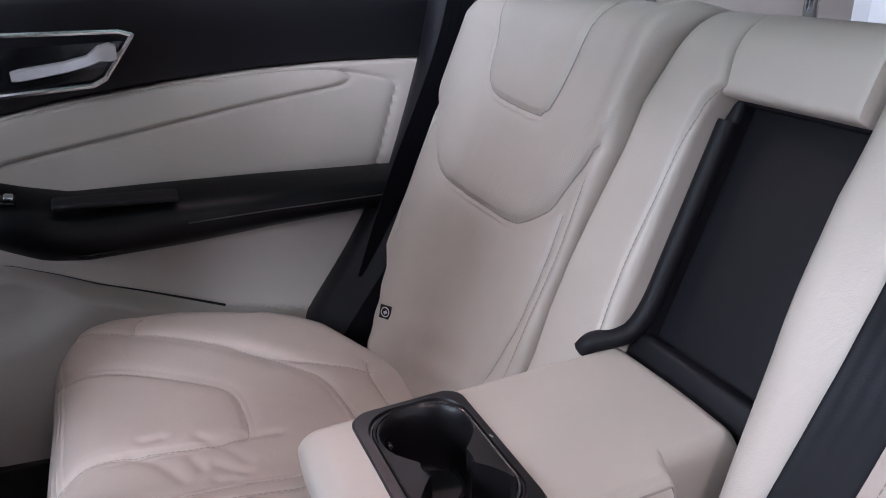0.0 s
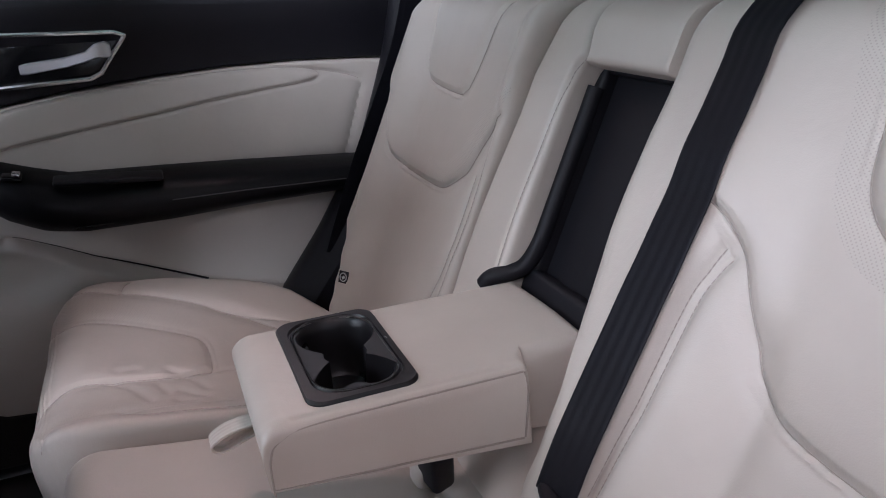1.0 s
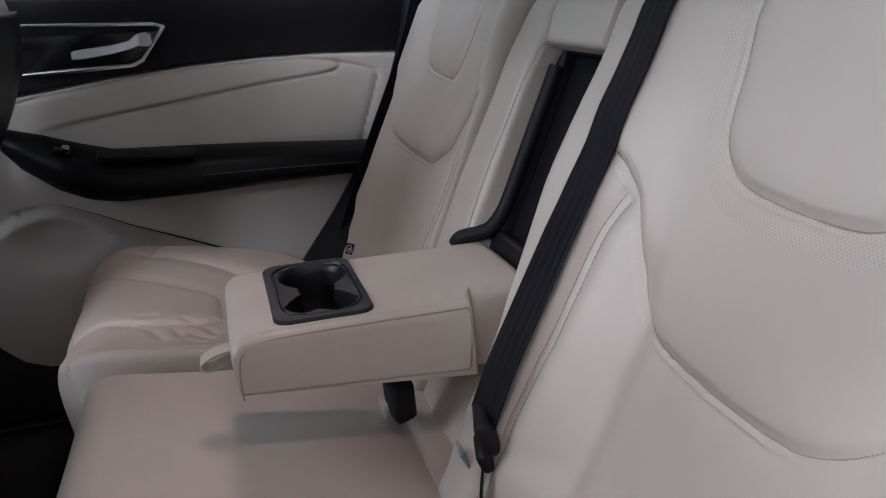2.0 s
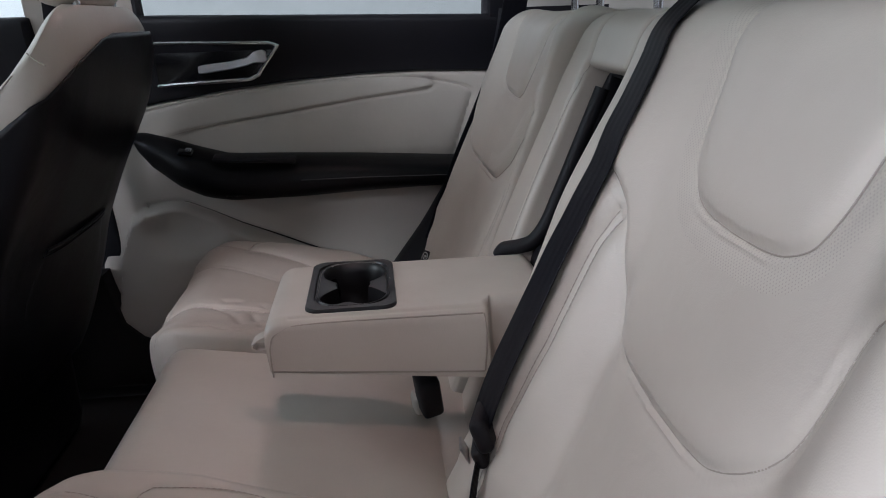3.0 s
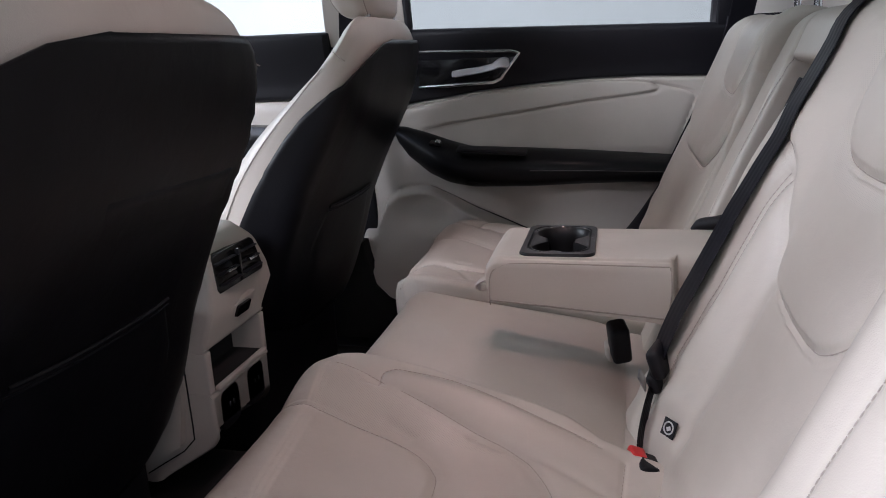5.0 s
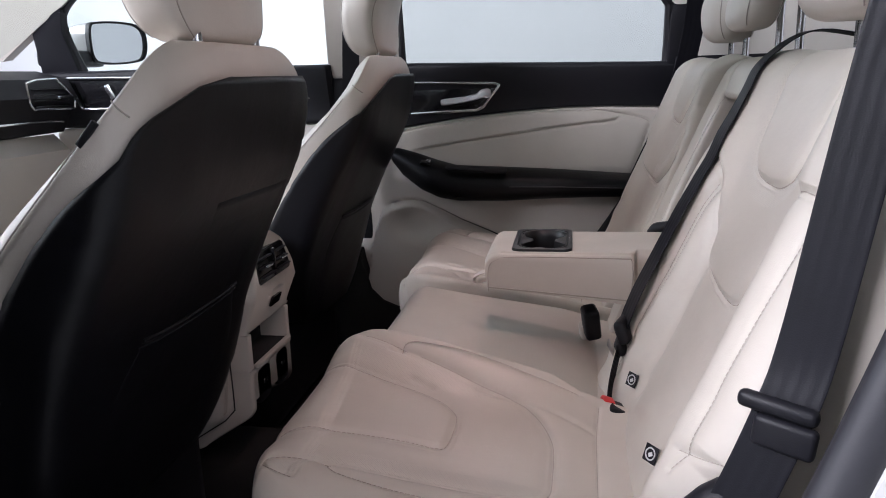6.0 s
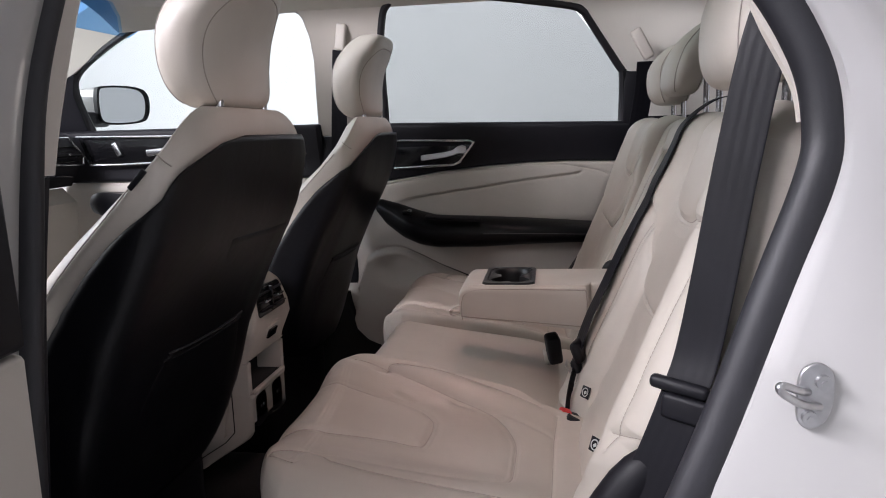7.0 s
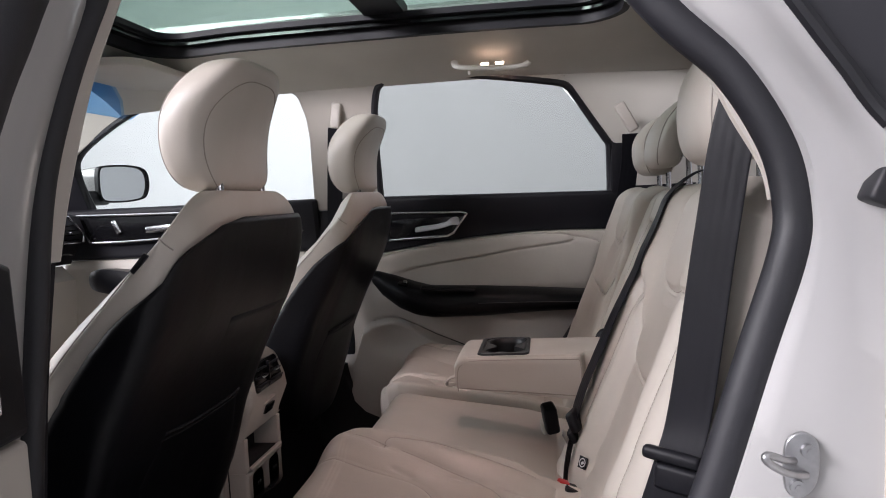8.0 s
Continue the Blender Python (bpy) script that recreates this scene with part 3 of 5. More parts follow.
part("window_switch", rbox((-0.47, 0.722, 0.945), (0.03, 0.02, 0.008), 0.003, (20, 10, 0)), M_GLOSS, arm_ob)
part("switch_tab", rbox((-0.462, 0.716, 0.951), (0.012, 0.012, 0.006), 0.002, (20, 10, 0)), M_CHROME, arm_ob)
part("pull_cup", rbox((-0.33, 0.706, 0.929), (0.165, 0.030, 0.009), 0.004, (12, 4, 0)), M_BLACK, arm_ob, "gloss black pull cup")
part("grip_plate", rbox((-0.335, 0.709, 0.864), (0.12, 0.004, 0.026), 0.002, (-32, 0, 3)), M_GLOSS, arm_ob, "gloss black grip plate")
part("grip_strip", rbox((-0.325, 0.722, 0.848), (0.13, 0.005, 0.005), 0.002, (0, 0, 0)), M_CHROME, arm_ob)


# lower panel with the speaker swell and door pocket
SWELL = ([-0.665, -0.635, -0.61, -0.58, -0.551, -0.52, -0.493, -0.438, -0.383, -0.314, -0.2, 0.2], [0.52, 0.74, 0.805, 0.825, 0.832, 0.834, 0.829, 0.804, 0.776, 0.748, 0.70, 0.60])
swell_line = np.stack([SWELL[1][3:], SWELL[0][3:]], 1)


def low_relief(a, b):
    edge = np.interp(b, SWELL[0], SWELL[1])
    swell = smooth_step(edge - a, -0.004, 0.02)
    bowl = np.exp(-(((b + 0.50) / 0.075) ** 2 + ((a - 0.775) / 0.05) ** 2) ** 2)
    return 0.032 * swell - 0.018 * bowl * swell


lower = door_pad([(-0.70, 0.45), (0.2, 0.45)], [(p, z + 0.014) for p, z in [(-0.70, 0.99)] + arm_bot], -0.70, 0.26, (0.03, 0.006, 0.03, 0.01), lambda a, b: 0.772 - 0.03 * smooth_step(a, 0.8, 0.55), low_relief, [(swell_line, 0.004, 0.006)], 160, 200)
v, q, _ = lower.build()
low_ob = part("lower_panel", (v, q), M_TRIM, door, "cream moulded lower panel with a speaker swell")
part("panel_gap", tube([lower.at(z + 0.003, x, 0.0005) for x, z in zip(np.linspace(-0.50, -0.20, 24), np.interp(np.linspace(-0.50, -0.20, 24), SWELL[0], SWELL[1]))], np.linspace(0.0004, 0.0026, 24), 6), M_BLACK, low_ob, "dark gap over the speaker panel")
# handle in its chrome frame
bez = np.array([(-0.515, 1.160), (-0.285, 1.1535), (-0.268, 1.148), (-0.278, 1.135), (-0.312, 1.092), (-0.330, 1.084), (-0.512, 1.077)])
hx = lambda a, b, d: (a, 0.752 - d, b)
part("handle_frame", tube([hx(a, b, 0.0) for a, b in np.concatenate([np.linspace(bez[i], bez[i + 1], 8)[:-1] for i in range(6)] + [bez[-1:]])], 0.0042, 8), M_CHROME, door, "satin chrome handle frame")
part("handle_cup", slab(bez, lambda a, b, d: (a, 0.757 - d, b), 0.01, 0.003), M_GLOSS, door, "black handle recess")
hand = loft([[hx(x, z - w / 2, 0.008 + o - t), hx(x, z - w / 2 + 0.002, 0.010 + o), hx(x, z + w / 2 - 0.002, 0.010 + o), hx(x, z + w / 2, 0.008 + o - t), hx(x, z, 0.004 + o - t)] for x, z, w, o, t in ((-0.425, 1.106, 0.014, 0.012, 0.006), (-0.415, 1.107, 0.017, 0.013, 0.006), (-0.36, 1.113, 0.016, 0.012, 0.006), (-0.33, 1.119, 0.016, 0.010, 0.006), (-0.315, 1.127, 0.022, 0.008, 0.006), (-0.30, 1.128, 0.026, 0.004, 0.006), (-0.292, 1.127, 0.020, -0.002, 0.005))])
part("handle", hand, mat("silver_lever", (0.62, 0.62, 0.64), 0.3, metal=0.55), door, "silver pull lever")
# window frame and glass
part("window_frame", tube([(x, float(far_y(z)) + 0.005, z) for x, z in np.concatenate([curve([(-0.535, 1.20), (-0.525, 1.40), (-0.507, 1.50), (-0.485, 1.535), (-0.44, 1.546), (-0.25, 1.543), (0.0, 1.507), (0.045, 1.490)], 40), curve([(0.05, 1.487), (0.147, 1.345), (0.157, 1.33), (0.160, 1.25), (0.160, 1.18)], 24)])], 0.011, 8), M_RUBBER, door, "black rubber window frame")
part("frame_post", rbox((0.185, 0.742, 1.26), (0.05, 0.02, 0.15), 0.005, (10, 0, 0)), M_BLACK, door)
glazing("pane", [(-0.54, 1.17), (-0.53, 1.42), (-0.50, 1.53), (-0.44, 1.55), (-0.25, 1.548), (0.01, 1.512), (0.16, 1.33), (0.165, 1.17)], lambda z: far_y(z) + 0.012, G_DARK, door).name = "pane"
part("outer_skin", slab([(-0.70, 0.42), (0.25, 0.42), (0.25, 1.17), (-0.70, 1.19)], lambda a, b, d: (a, 0.90 + d, b), 0.04, 0.01), M_PAINT, door, "white painted outer skin")

# ---- far front door ----
fdoor = thing("front_door", (-1.2, 0.77, 0.5), "closed front door, cream and black trim, chrome strips", "car door", "car doors")
upper = Pad(lambda b: 1.055 + 0 * b, lambda b: 1.222 - 0.006 * (b + 1.6), -1.62, -0.735, (0.01, 0.014, 0.01, 0.01), 0.04, lambda a, b, d: (b, 0.758 - 0.02 * smooth_step(a, 1.08, 1.2) - d, a), None, (), 30, 60)
v, q, _ = upper.build()
part("upper_panel", (v, q), M_BLACK, fdoor)
mid = Pad(lambda b: 0.45 + 0 * b, lambda b: 1.052 + 0 * b, -1.62, -0.735, (0.01, 0.01, 0.01, 0.01), 0.04, lambda a, b, d: (b, 0.758 - d, a), None, (), 30, 60)
v, q, _ = mid.build()
part("middle_panel", (v, q), M_TRIM, fdoor, "cream padded panel")
part("armrest", loft([[(x, 0.77, z - h), (x, 0.775 - o, z - h), (x, 0.767 - o, z - 0.6 * h), (x, 0.765 - o, z), (x, 0.767 - o, z + 0.6 * h), (x, 0.775 - o, z + h), (x, 0.77, z + h)] for x, z, o, h in ((-1.52, 0.99, 0.016, 0.008), (-1.514, 0.99, 0.035, 0.019), (-1.50, 0.99, 0.05, 0.028), (-1.47, 0.99, 0.062, 0.036), (-1.42, 0.985, 0.07, 0.040), (-1.3, 0.97, 0.07, 0.040), (-0.8, 0.95, 0.07, 0.040))]), M_BLACKLEATHER, fdoor)
part("handle_strip", tube([(-1.54, 0.735, 1.202), (-1.3, 0.733, 1.197), (-1.05, 0.735, 1.192)], 0.0045, 8), M_CHROME, fdoor)
part("handle_strip", tube([(-1.54, 0.735, 1.202), (-1.50, 0.735, 1.112), (-1.38, 0.735, 1.112), (-1.05, 0.735, 1.122)], 0.004, 8), M_CHROME, fdoor)
part("handle_cup", slab([(-1.52, 1.196), (-1.06, 1.188), (-1.06, 1.126), (-1.37, 1.116), (-1.495, 1.116)], lambda a, b, d: (a, 0.737 - d, b), 0.01, 0.003), M_GLOSS, fdoor)
part("lock_button", rbox((-1.40, 0.730, 1.16), (0.018, 0.012, 0.045), 0.004, (0, -25, 0)), M_CHROME, fdoor)
part("handle", rbox((-1.24, 0.722, 1.150), (0.11, 0.016, 0.022), 0.006, (0, -4, 0)), M_CHROME, fdoor, "silver pull lever")
part("window_frame", tube([(x, float(far_y(z)) + 0.016, z) for x, z in np.concatenate([curve([(-1.505, 1.22), (-1.52, 1.32), (-1.495, 1.39), (-1.38, 1.460), (-1.25, 1.515), (-1.12, 1.548), (-1.0, 1.555), (-0.78, 1.545), (-0.715, 1.50), (-0.70, 1.45), (-0.725, 1.22)], 60)])], 0.010, 8), M_RUBBER, fdoor)
part("mirror_sail", slab([(-1.63, 1.215), (-1.505, 1.215), (-1.515, 1.33), (-1.49, 1.395), (-1.61, 1.345)], lambda a, b, d: (a, float(far_y(b)) - 0.01 - d, b), 0.02, 0.004), M_BLACK, fdoor, "black triangular mirror cover")
glazing("pane", [(-1.52, 1.19), (-1.525, 1.36), (-1.49, 1.40), (-1.38, 1.47), (-1.25, 1.525), (-1.12, 1.558), (-1.0, 1.562), (-0.77, 1.55), (-0.70, 1.49), (-0.72, 1.19)], lambda z: far_y(z) + 0.012, G_CLEAR, fdoor)
part("outer_skin", slab([(-1.65, 0.42), (-0.72, 0.42), (-0.72, 1.19), (-1.65, 1.20)], lambda a, b, d: (a, 0.90 + d, b), 0.04, 0.01), M_PAINT, fdoor)
# near front door, closed; out of view, added to block low light
ndoor = thing("front_door", (-1.2, -0.8, 0.5), "closed near front door, out of view, added to block light, cream inside and white outside", "car door", "car doors")
near_at = lambda a, b, d: (a, -float(far_y(b)) + d, b)
part("inner_panel", slab([(-1.62, 0.45), (-0.745, 0.45), (-0.745, 1.20), (-1.62, 1.22)], near_at, 0.03, 0.01), M_TRIM, ndoor)
part("outer_skin", slab([(-1.65, 0.42), (-0.745, 0.42), (-0.745, 1.19), (-1.65, 1.20)], lambda a, b, d: (a, -0.86 - d, b), 0.03, 0.01), M_PAINT, ndoor)
part("window_frame", tube([(x, -float(far_y(z)) - 0.005, z) for x, z in curve([(-1.545, 1.23), (-1.50, 1.375), (-1.40, 1.425), (-1.12, 1.525), (-1.0, 1.545), (-0.78, 1.545), (-0.72, 1.50), (-0.71, 1.45), (-0.735, 1.22)], 60)], 0.010, 8), M_RUBBER, ndoor)
glazing("pane", [(-1.50, 1.19), (-1.47, 1.41), (-1.12, 1.53), (-1.0, 1.55), (-0.77, 1.55), (-0.71, 1.49), (-0.73, 1.19)], lambda z: -far_y(z) - 0.012, G_CLEAR, ndoor)
# door mirror
mir = thing("door_mirror", (-1.55, 0.98, 1.25), "white door mirror with a black-rimmed glass", "mirror")
ring_m = curve([(-0.098, -0.058), (-0.104, 0.0), (-0.098, 0.058), (-0.075, 0.072), (0.0, 0.076), (0.066, 0.068), (0.094, 0.045), (0.100, 0.0), (0.090, -0.045), (0.066, -0.066), (0.0, -0.076), (-0.07, -0.074)], 48, True) * 0.88
mirror_at = lambda p, d, e=0.0: (-1.531 + 0.45 * p[0] + 0.92 * d - 0.95 * e, 1.0 + 1.06 * p[0] - 0.39 * d + 0.22 * e, 1.311 + p[1])
rim = part("rim", loft([[mirror_at(p * k, d) for p in ring_m] for k, d in ((1.0, -0.012), (1.0, 0.008), (0.97, 0.010), (0.92, 0.008), (0.90, -0.002))], True, False), M_BLACK, mir)
part("mirror_glass", loft([[mirror_at(p * k, 0.0) for p in ring_m] for k in (0.93, 0.5, 0.001)], True, False), M_MIRROR, mir, "mirror glass")
part("housing", loft([[mirror_at(p * k, -0.006, e) for p in ring_m] for k, e in ((0.985, 0.0), (0.98, 0.03), (0.93, 0.08), (0.78, 0.12), (0.5, 0.145), (0.1, 0.152))], True, False), M_PAINT, mir, "white painted housing")
part("foot", rbox((-1.62, 0.88, 1.262), (0.10, 0.20, 0.05), 0.015), M_BLACK, mir)


# ---- rear seats ----
BACK_TILT = 0.40


def back_x(z):
    return 0.049 + BACK_TILT * (z - 0.8)


def back_frame(a, b, d):
    return back_x(b) - 0.944 * d, a, b + 0.33 * d


def far_back_frame(a, b, d):
    """The narrow section leans a little further forward."""
    return back_x(b) - 0.012 - 0.944 * d, a, b + 0.33 * d


def cushion_z(x):
    return 0.735 - 0.15 * (x + 0.2)


def cushion_frame(a, b, d):
    return b - 0.1 * d, a, cushion_z(b) + d


def mirrored(pts, s, n=70):
    """Seam points in (height or length, distance from the middle of the car), as (a, b) of one side."""
    return curve([(s * m, b) for b, m in pts], n)


INSERT = [(1.205, 0.222), (1.183, 0.232), (1.132, 0.248), (1.085, 0.258), (1.062, 0.276), (1.051, 0.300), (1.047, 0.340), (1.047, 0.385), (1.051, 0.408), (1.062, 0.425), (1.085, 0.435), (1.12, 0.442), (1.205, 0.462)]
U_SEAM = [(1.060, 0.570), (1.060, 0.540), (1.054, 0.510), (1.035, 0.490), (1.0, 0.484), (0.970, 0.476), (0.945, 0.456), (0.928, 0.430), (0.922, 0.405), (0.921, 0.350), (0.924, 0.300), (0.930, 0.265), (0.945, 0.240), (0.967, 0.226), (0.990, 0.212), (1.012, 0.199), (1.030, 0.183), (1.044, 0.160), (1.054, 0.12)]
FAR_INSERT = [(1.205, 0.502), (1.182, 0.495), (1.14, 0.480), (1.10, 0.474), (1.081, 0.463), (1.073, 0.442), (1.069, 0.40), (1.067, 0.341), (1.072, 0.328), (1.083, 0.318), (1.122, 0.307), (1.205, 0.296)]
FAR_U = [(1.045, 0.580), (1.028, 0.560), (1.012, 0.545), (0.985, 0.527), (0.964, 0.510), (0.953, 0.487), (0.948, 0.45), (0.947, 0.408), (0.948, 0.335), (0.952, 0.308), (0.965, 0.283), (0.980, 0.262), (0.996, 0.252), (1.03, 0.235), (1.051, 0.221), (1.060, 0.210)]
OUTER = [(1.052, 0.566), (1.04, 0.569), (1.024, 0.567), (0.96, 0.563), (0.909, 0.561), (0.86, 0.561), (0.825, 0.559), (0.785, 0.547)]
FAR_OUTER = [(1.042, 0.560), (0.992, 0.569), (0.907, 0.576), (0.860, 0.562)]
TUCK = [(0.806, 0.545), (0.818, 0.575), (0.832, 0.605)]
INNER_A = [(0.968, 0.238), (0.923, 0.247), (0.867, 0.246), (0.808, 0.244), (0.74, 0.244)]
FAR_INNER_A = [(0.982, 0.240), (0.941, 0.238), (0.89, 0.240), (0.841, 0.246), (0.78, 0.262)]
INNER_B = [(1.012, 0.186), (1.0, 0.182), (0.971, 0.176), (0.885, 0.170), (0.828, 0.164), (0.769, 0.160), (0.70, 0.158)]
FAR_INNER_B = [(1.030, 0.222), (1.012, 0.220), (0.96, 0.222), (0.908, 0.226), (0.861, 0.229), (0.80, 0.231)]
INNER_C = [(1.018, 0.179), (1.0, 0.175), (0.971, 0.169), (0.885, 0.163), (0.828, 0.157), (0.769, 0.153), (0.70, 0.151)]


def back_relief(s):
    ins, big = mirrored(INSERT if s < 0 else FAR_INSERT, s), mirrored(U_SEAM if s < 0 else FAR_U, s)
    big_area = np.concatenate([big, [(s * 0.10, 1.25), (s * 0.64, 1.25)]])

    def relief(a, b):
        u = np.abs(a) - 0.37
        low = smooth_step(-b, -1.02, -0.80)
        if s < 0:
            d = 0.033 * smooth_step(-u, 0.125, 0.235) * (1 - 0.55 * smooth_step(b, 0.98, 1.14)) + 0.030 * smooth_step(u, 0.10, 0.165) - 0.007 * smooth_step(u, 0.172, 0.205)
        else:
            d = 0.004 * low * smooth_step(np.abs(u), 0.05, 0.15) + 0.022 * smooth_step(u, 0.08, 0.17) + 0.020 * smooth_step(-u, 0.13, 0.19) * (1 - smooth_step(-u, 0.185, 0.22)) * (1 - 0.7 * low)
        d = d + 0.006 * inside(big_area, a, b) + 0.005 * inside(ins, a, b)
        wrinkle = 0.0012 * np.sin(38 * a + 9 * np.sin(17 * b)) * smooth_step(-b, -0.93, -0.80)
        return d + wrinkle + 0.008 * smooth_step(-b, -0.86, -0.74) * np.exp(-(u / 0.1) ** 2)
    return relief


def smooth_relief(f, eps=0.006):
    """Rounds the steps of a relief."""
    return lambda a, b: sum(f(a + i * eps, b + j * eps) for i in (-1, 0, 1) for j in (-1, 0, 1)) / 9


def tag_label(parent, spot, way):
    """A small black anchor tag with a white ring printed on it."""
    m = Matrix.Translation(spot) @ Vector(way).to_track_quat("Z", "Y").to_matrix().to_4x4()
    put = lambda v: [tuple(m @ Vector(p)) for p in v]
    v, f = rbox((0, 0, 0), (0.020, 0.020, 0.0016), 0.0005)
    tag = part("anchor_tag", (put(v), f), M_BLACK, parent, "black child-seat anchor tag")
    v, f = tube([(0.0068 * math.cos(q), 0.0068 * math.sin(q), 0.001) for q in np.linspace(0, 2 * math.pi, 24, endpoint=False)], 0.0009, 6, True)
    part("tag_print", (put(v), f), M_WHITEPRINT, tag)
    v, f = rbox((0.0005, -0.0005, 0.001), (0.006, 0.0045, 0.0008), 0.0003, (0, 0, 35))
    part("tag_print", (put(v), f), M_WHITEPRINT, tag)


def headrest(parent, y, x, z0, z1, w, lean=0.03, post_x=0.235, post_z0=1.17, deep=0.05, bow=0.016, tall=0.012):
    """A bean-shaped head restraint on two chrome posts; it bows towards the front and its rear face is hollow."""
    n = 36

    def section(t):
        k = abs(2 * t - 1)
        c = max(0.0, 1 - k ** (5.5 if t < 0.5 else 3.4)) ** (0.36 if t < 0.5 else 0.42)
        cx = x + lean * (t - 0.45) - bow * (1 - (2 * t - 1) ** 2) + 0.010 * smooth_step(t, 0.55, 1.0)
        return cx, 0.5 * w * (0.88 + 0.12 * math.sin(math.pi * min(t * 1.1, 1))) * (0.45 + 0.55 * c), deep * (0.86 + 0.22 * t) * (0.30 + 0.70 * c)

    def spot(t, an):
        cx, hw, hd = section(t)
        cc, ss = math.cos(an), math.sin(an)
        return (cx + hd * math.copysign(abs(cc) ** 0.66, cc), y + hw * math.copysign(abs(ss) ** 0.60, ss), z0 + (z1 - z0) * t)

    ts = [0.5 - 0.5 * math.cos(math.pi * k / 22) for k in range(23)]
    rings = [[spot(t, q) for q in np.linspace(0, 2 * math.pi, n, endpoint=False)] for t in ts]
    pad_ob = part("headrest_pad", loft(rings), M_LEATHER, parent, "cream leather head restraint", 70)
    # the rear panel's arched seam and one seam round the front edge on each side
    arch = curve([(0.03, 52), (0.25, 54), (0.48, 51), (0.63, 43), (0.75, 30), (0.82, 15), (0.84, 0), (0.82, -15), (0.75, -30), (0.63, -43), (0.48, -51), (0.25, -54), (0.03, -52)], 90)
    part("stitching", tube([spot(t, radians(q)) for t, q in arch], 0.0009, 6), M_STITCH_AND_SHADE, pad_ob)
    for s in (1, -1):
        part("stitching", tube([spot(t, s * radians(126)) for t in np.linspace(0.04, 0.97, 40)], 0.0009, 6), M_STITCH_AND_SHADE, pad_ob)
    for s in (1, -1):
        py = y + s * 0.075 * min(1.0, w / 0.24)
        part("post", tube([(post_x, py, post_z0), (post_x, py, z0 + tall), (post_x - 0.004, py, z0 + tall + 0.01)], 0.006, 10), M_CHROME, parent, "chrome headrest post")
        part("post_guide", rbox((post_x, py, post_z0 + 0.010), (0.022, 0.028, 0.012), 0.004), M_BLACK, parent)
    return pad_ob


OUT_Z = [0.64, 0.70, 0.76, 0.805, 0.83, 0.95, 1.05, 1.16, 1.205]
OUT_Y = [0.54, 0.57, 0.58, 0.592, 0.615, 0.612, 0.605, 0.595, 0.565]
C_OUT_X = [-0.455, -0.44, -0.41, -0.36, -0.27, -0.15, -0.08, -0.02, 0.03]
C_OUT_Y = [0.53, 0.60, 0.645, 0.672, 0.685, 0.66, 0.615, 0.54, 0.50]
C_INSERT = [(-0.44, 0.525), (-0.417, 0.517), (-0.358, 0.510), (-0.29, 0.482), (-0.25, 0.458), (-0.236, 0.435), (-0.232, 0.40), (-0.232, 0.365), (-0.236, 0.347), (-0.25, 0.341), (-0.29, 0.336), (-0.359, 0.336), (-0.403, 0.332), (-0.44, 0.310)]
C_OUTLINE = [(-0.44, 0.622), (-0.393, 0.603), (-0.321, 0.584), (-0.248, 0.553), (-0.19, 0.521), (-0.154, 0.495), (-0.125, 0.462), (-0.114, 0.433), (-0.109, 0.40), (-0.106, 0.36), (-0.108, 0.32), (-0.13, 0.275), (-0.165, 0.255), (-0.191, 0.248), (-0.262, 0.251), (-0.318, 0.248), (-0.36, 0.246), (-0.40, 0.234), (-0.43, 0.222)]
C_OUTER = [(-0.205, 0.530), (-0.154, 0.503), (-0.10, 0.482), (-0.04, 0.465)]
C_TICK = [(-0.326, 0.629), (-0.333, 0.617), (-0.339, 0.595)]
C_INNER = [(-0.339, 0.248), (-0.332, 0.238), (-0.32, 0.230), (-0.308, 0.227), (-0.254, 0.223), (-0.197, 0.219), (-0.05, 0.217)]
L_INNER = [(-0.331, 0.197), (-0.329, 0.182), (-0.32, 0.170), (-0.308, 0.165), (-0.247, 0.165), (-0.184, 0.184), (-0.116, 0.211), (-0.061, 0.226)]
L_OUT_X = [-0.455, -0.44, -0.425, -0.395, -0.36, -0.30, -0.15, -0.08, -0.02, 0.03]
L_OUT_Y = [0.40, 0.49, 0.555, 0.615, 0.655, 0.680, 0.66, 0.63, 0.59, 0.56]
L_INSERT = [(-0.44, 0.258), (-0.42, 0.261), (-0.385, 0.265), (-0.332, 0.280), (-0.281, 0.294), (-0.247, 0.313), (-0.229, 0.335), (-0.223, 0.352), (-0.222, 0.389), (-0.225, 0.423), (-0.236, 0.432), (-0.274, 0.430), (-0.334, 0.434), (-0.407, 0.446), (-0.44, 0.455)]
L_OUTLINE = [(-0.361, 0.579), (-0.391, 0.566), (-0.406, 0.549), (-0.398, 0.535), (-0.357, 0.525), (-0.308, 0.523), (-0.22, 0.524), (-0.165, 0.523), (-0.125, 0.516), (-0.104, 0.503), (-0.096, 0.480), (-0.095, 0.447), (-0.095, 0.385), (-0.101, 0.346), (-0.121, 0.300), (-0.153, 0.266), (-0.202, 0.247), (-0.263, 0.218), (-0.356, 0.183), (-0.40, 0.172)]
L_OUTER = [(-0.342, 0.527), (-0.33, 0.542), (-0.312, 0.551), (-0.25, 0.562), (-0.12, 0.570), (-0.05, 0.562)]
L_REAR = [(-0.034, 0.240), (-0.040, 0.306), (-0.042, 0.390), (-0.043, 0.463), (-0.044, 0.56)]
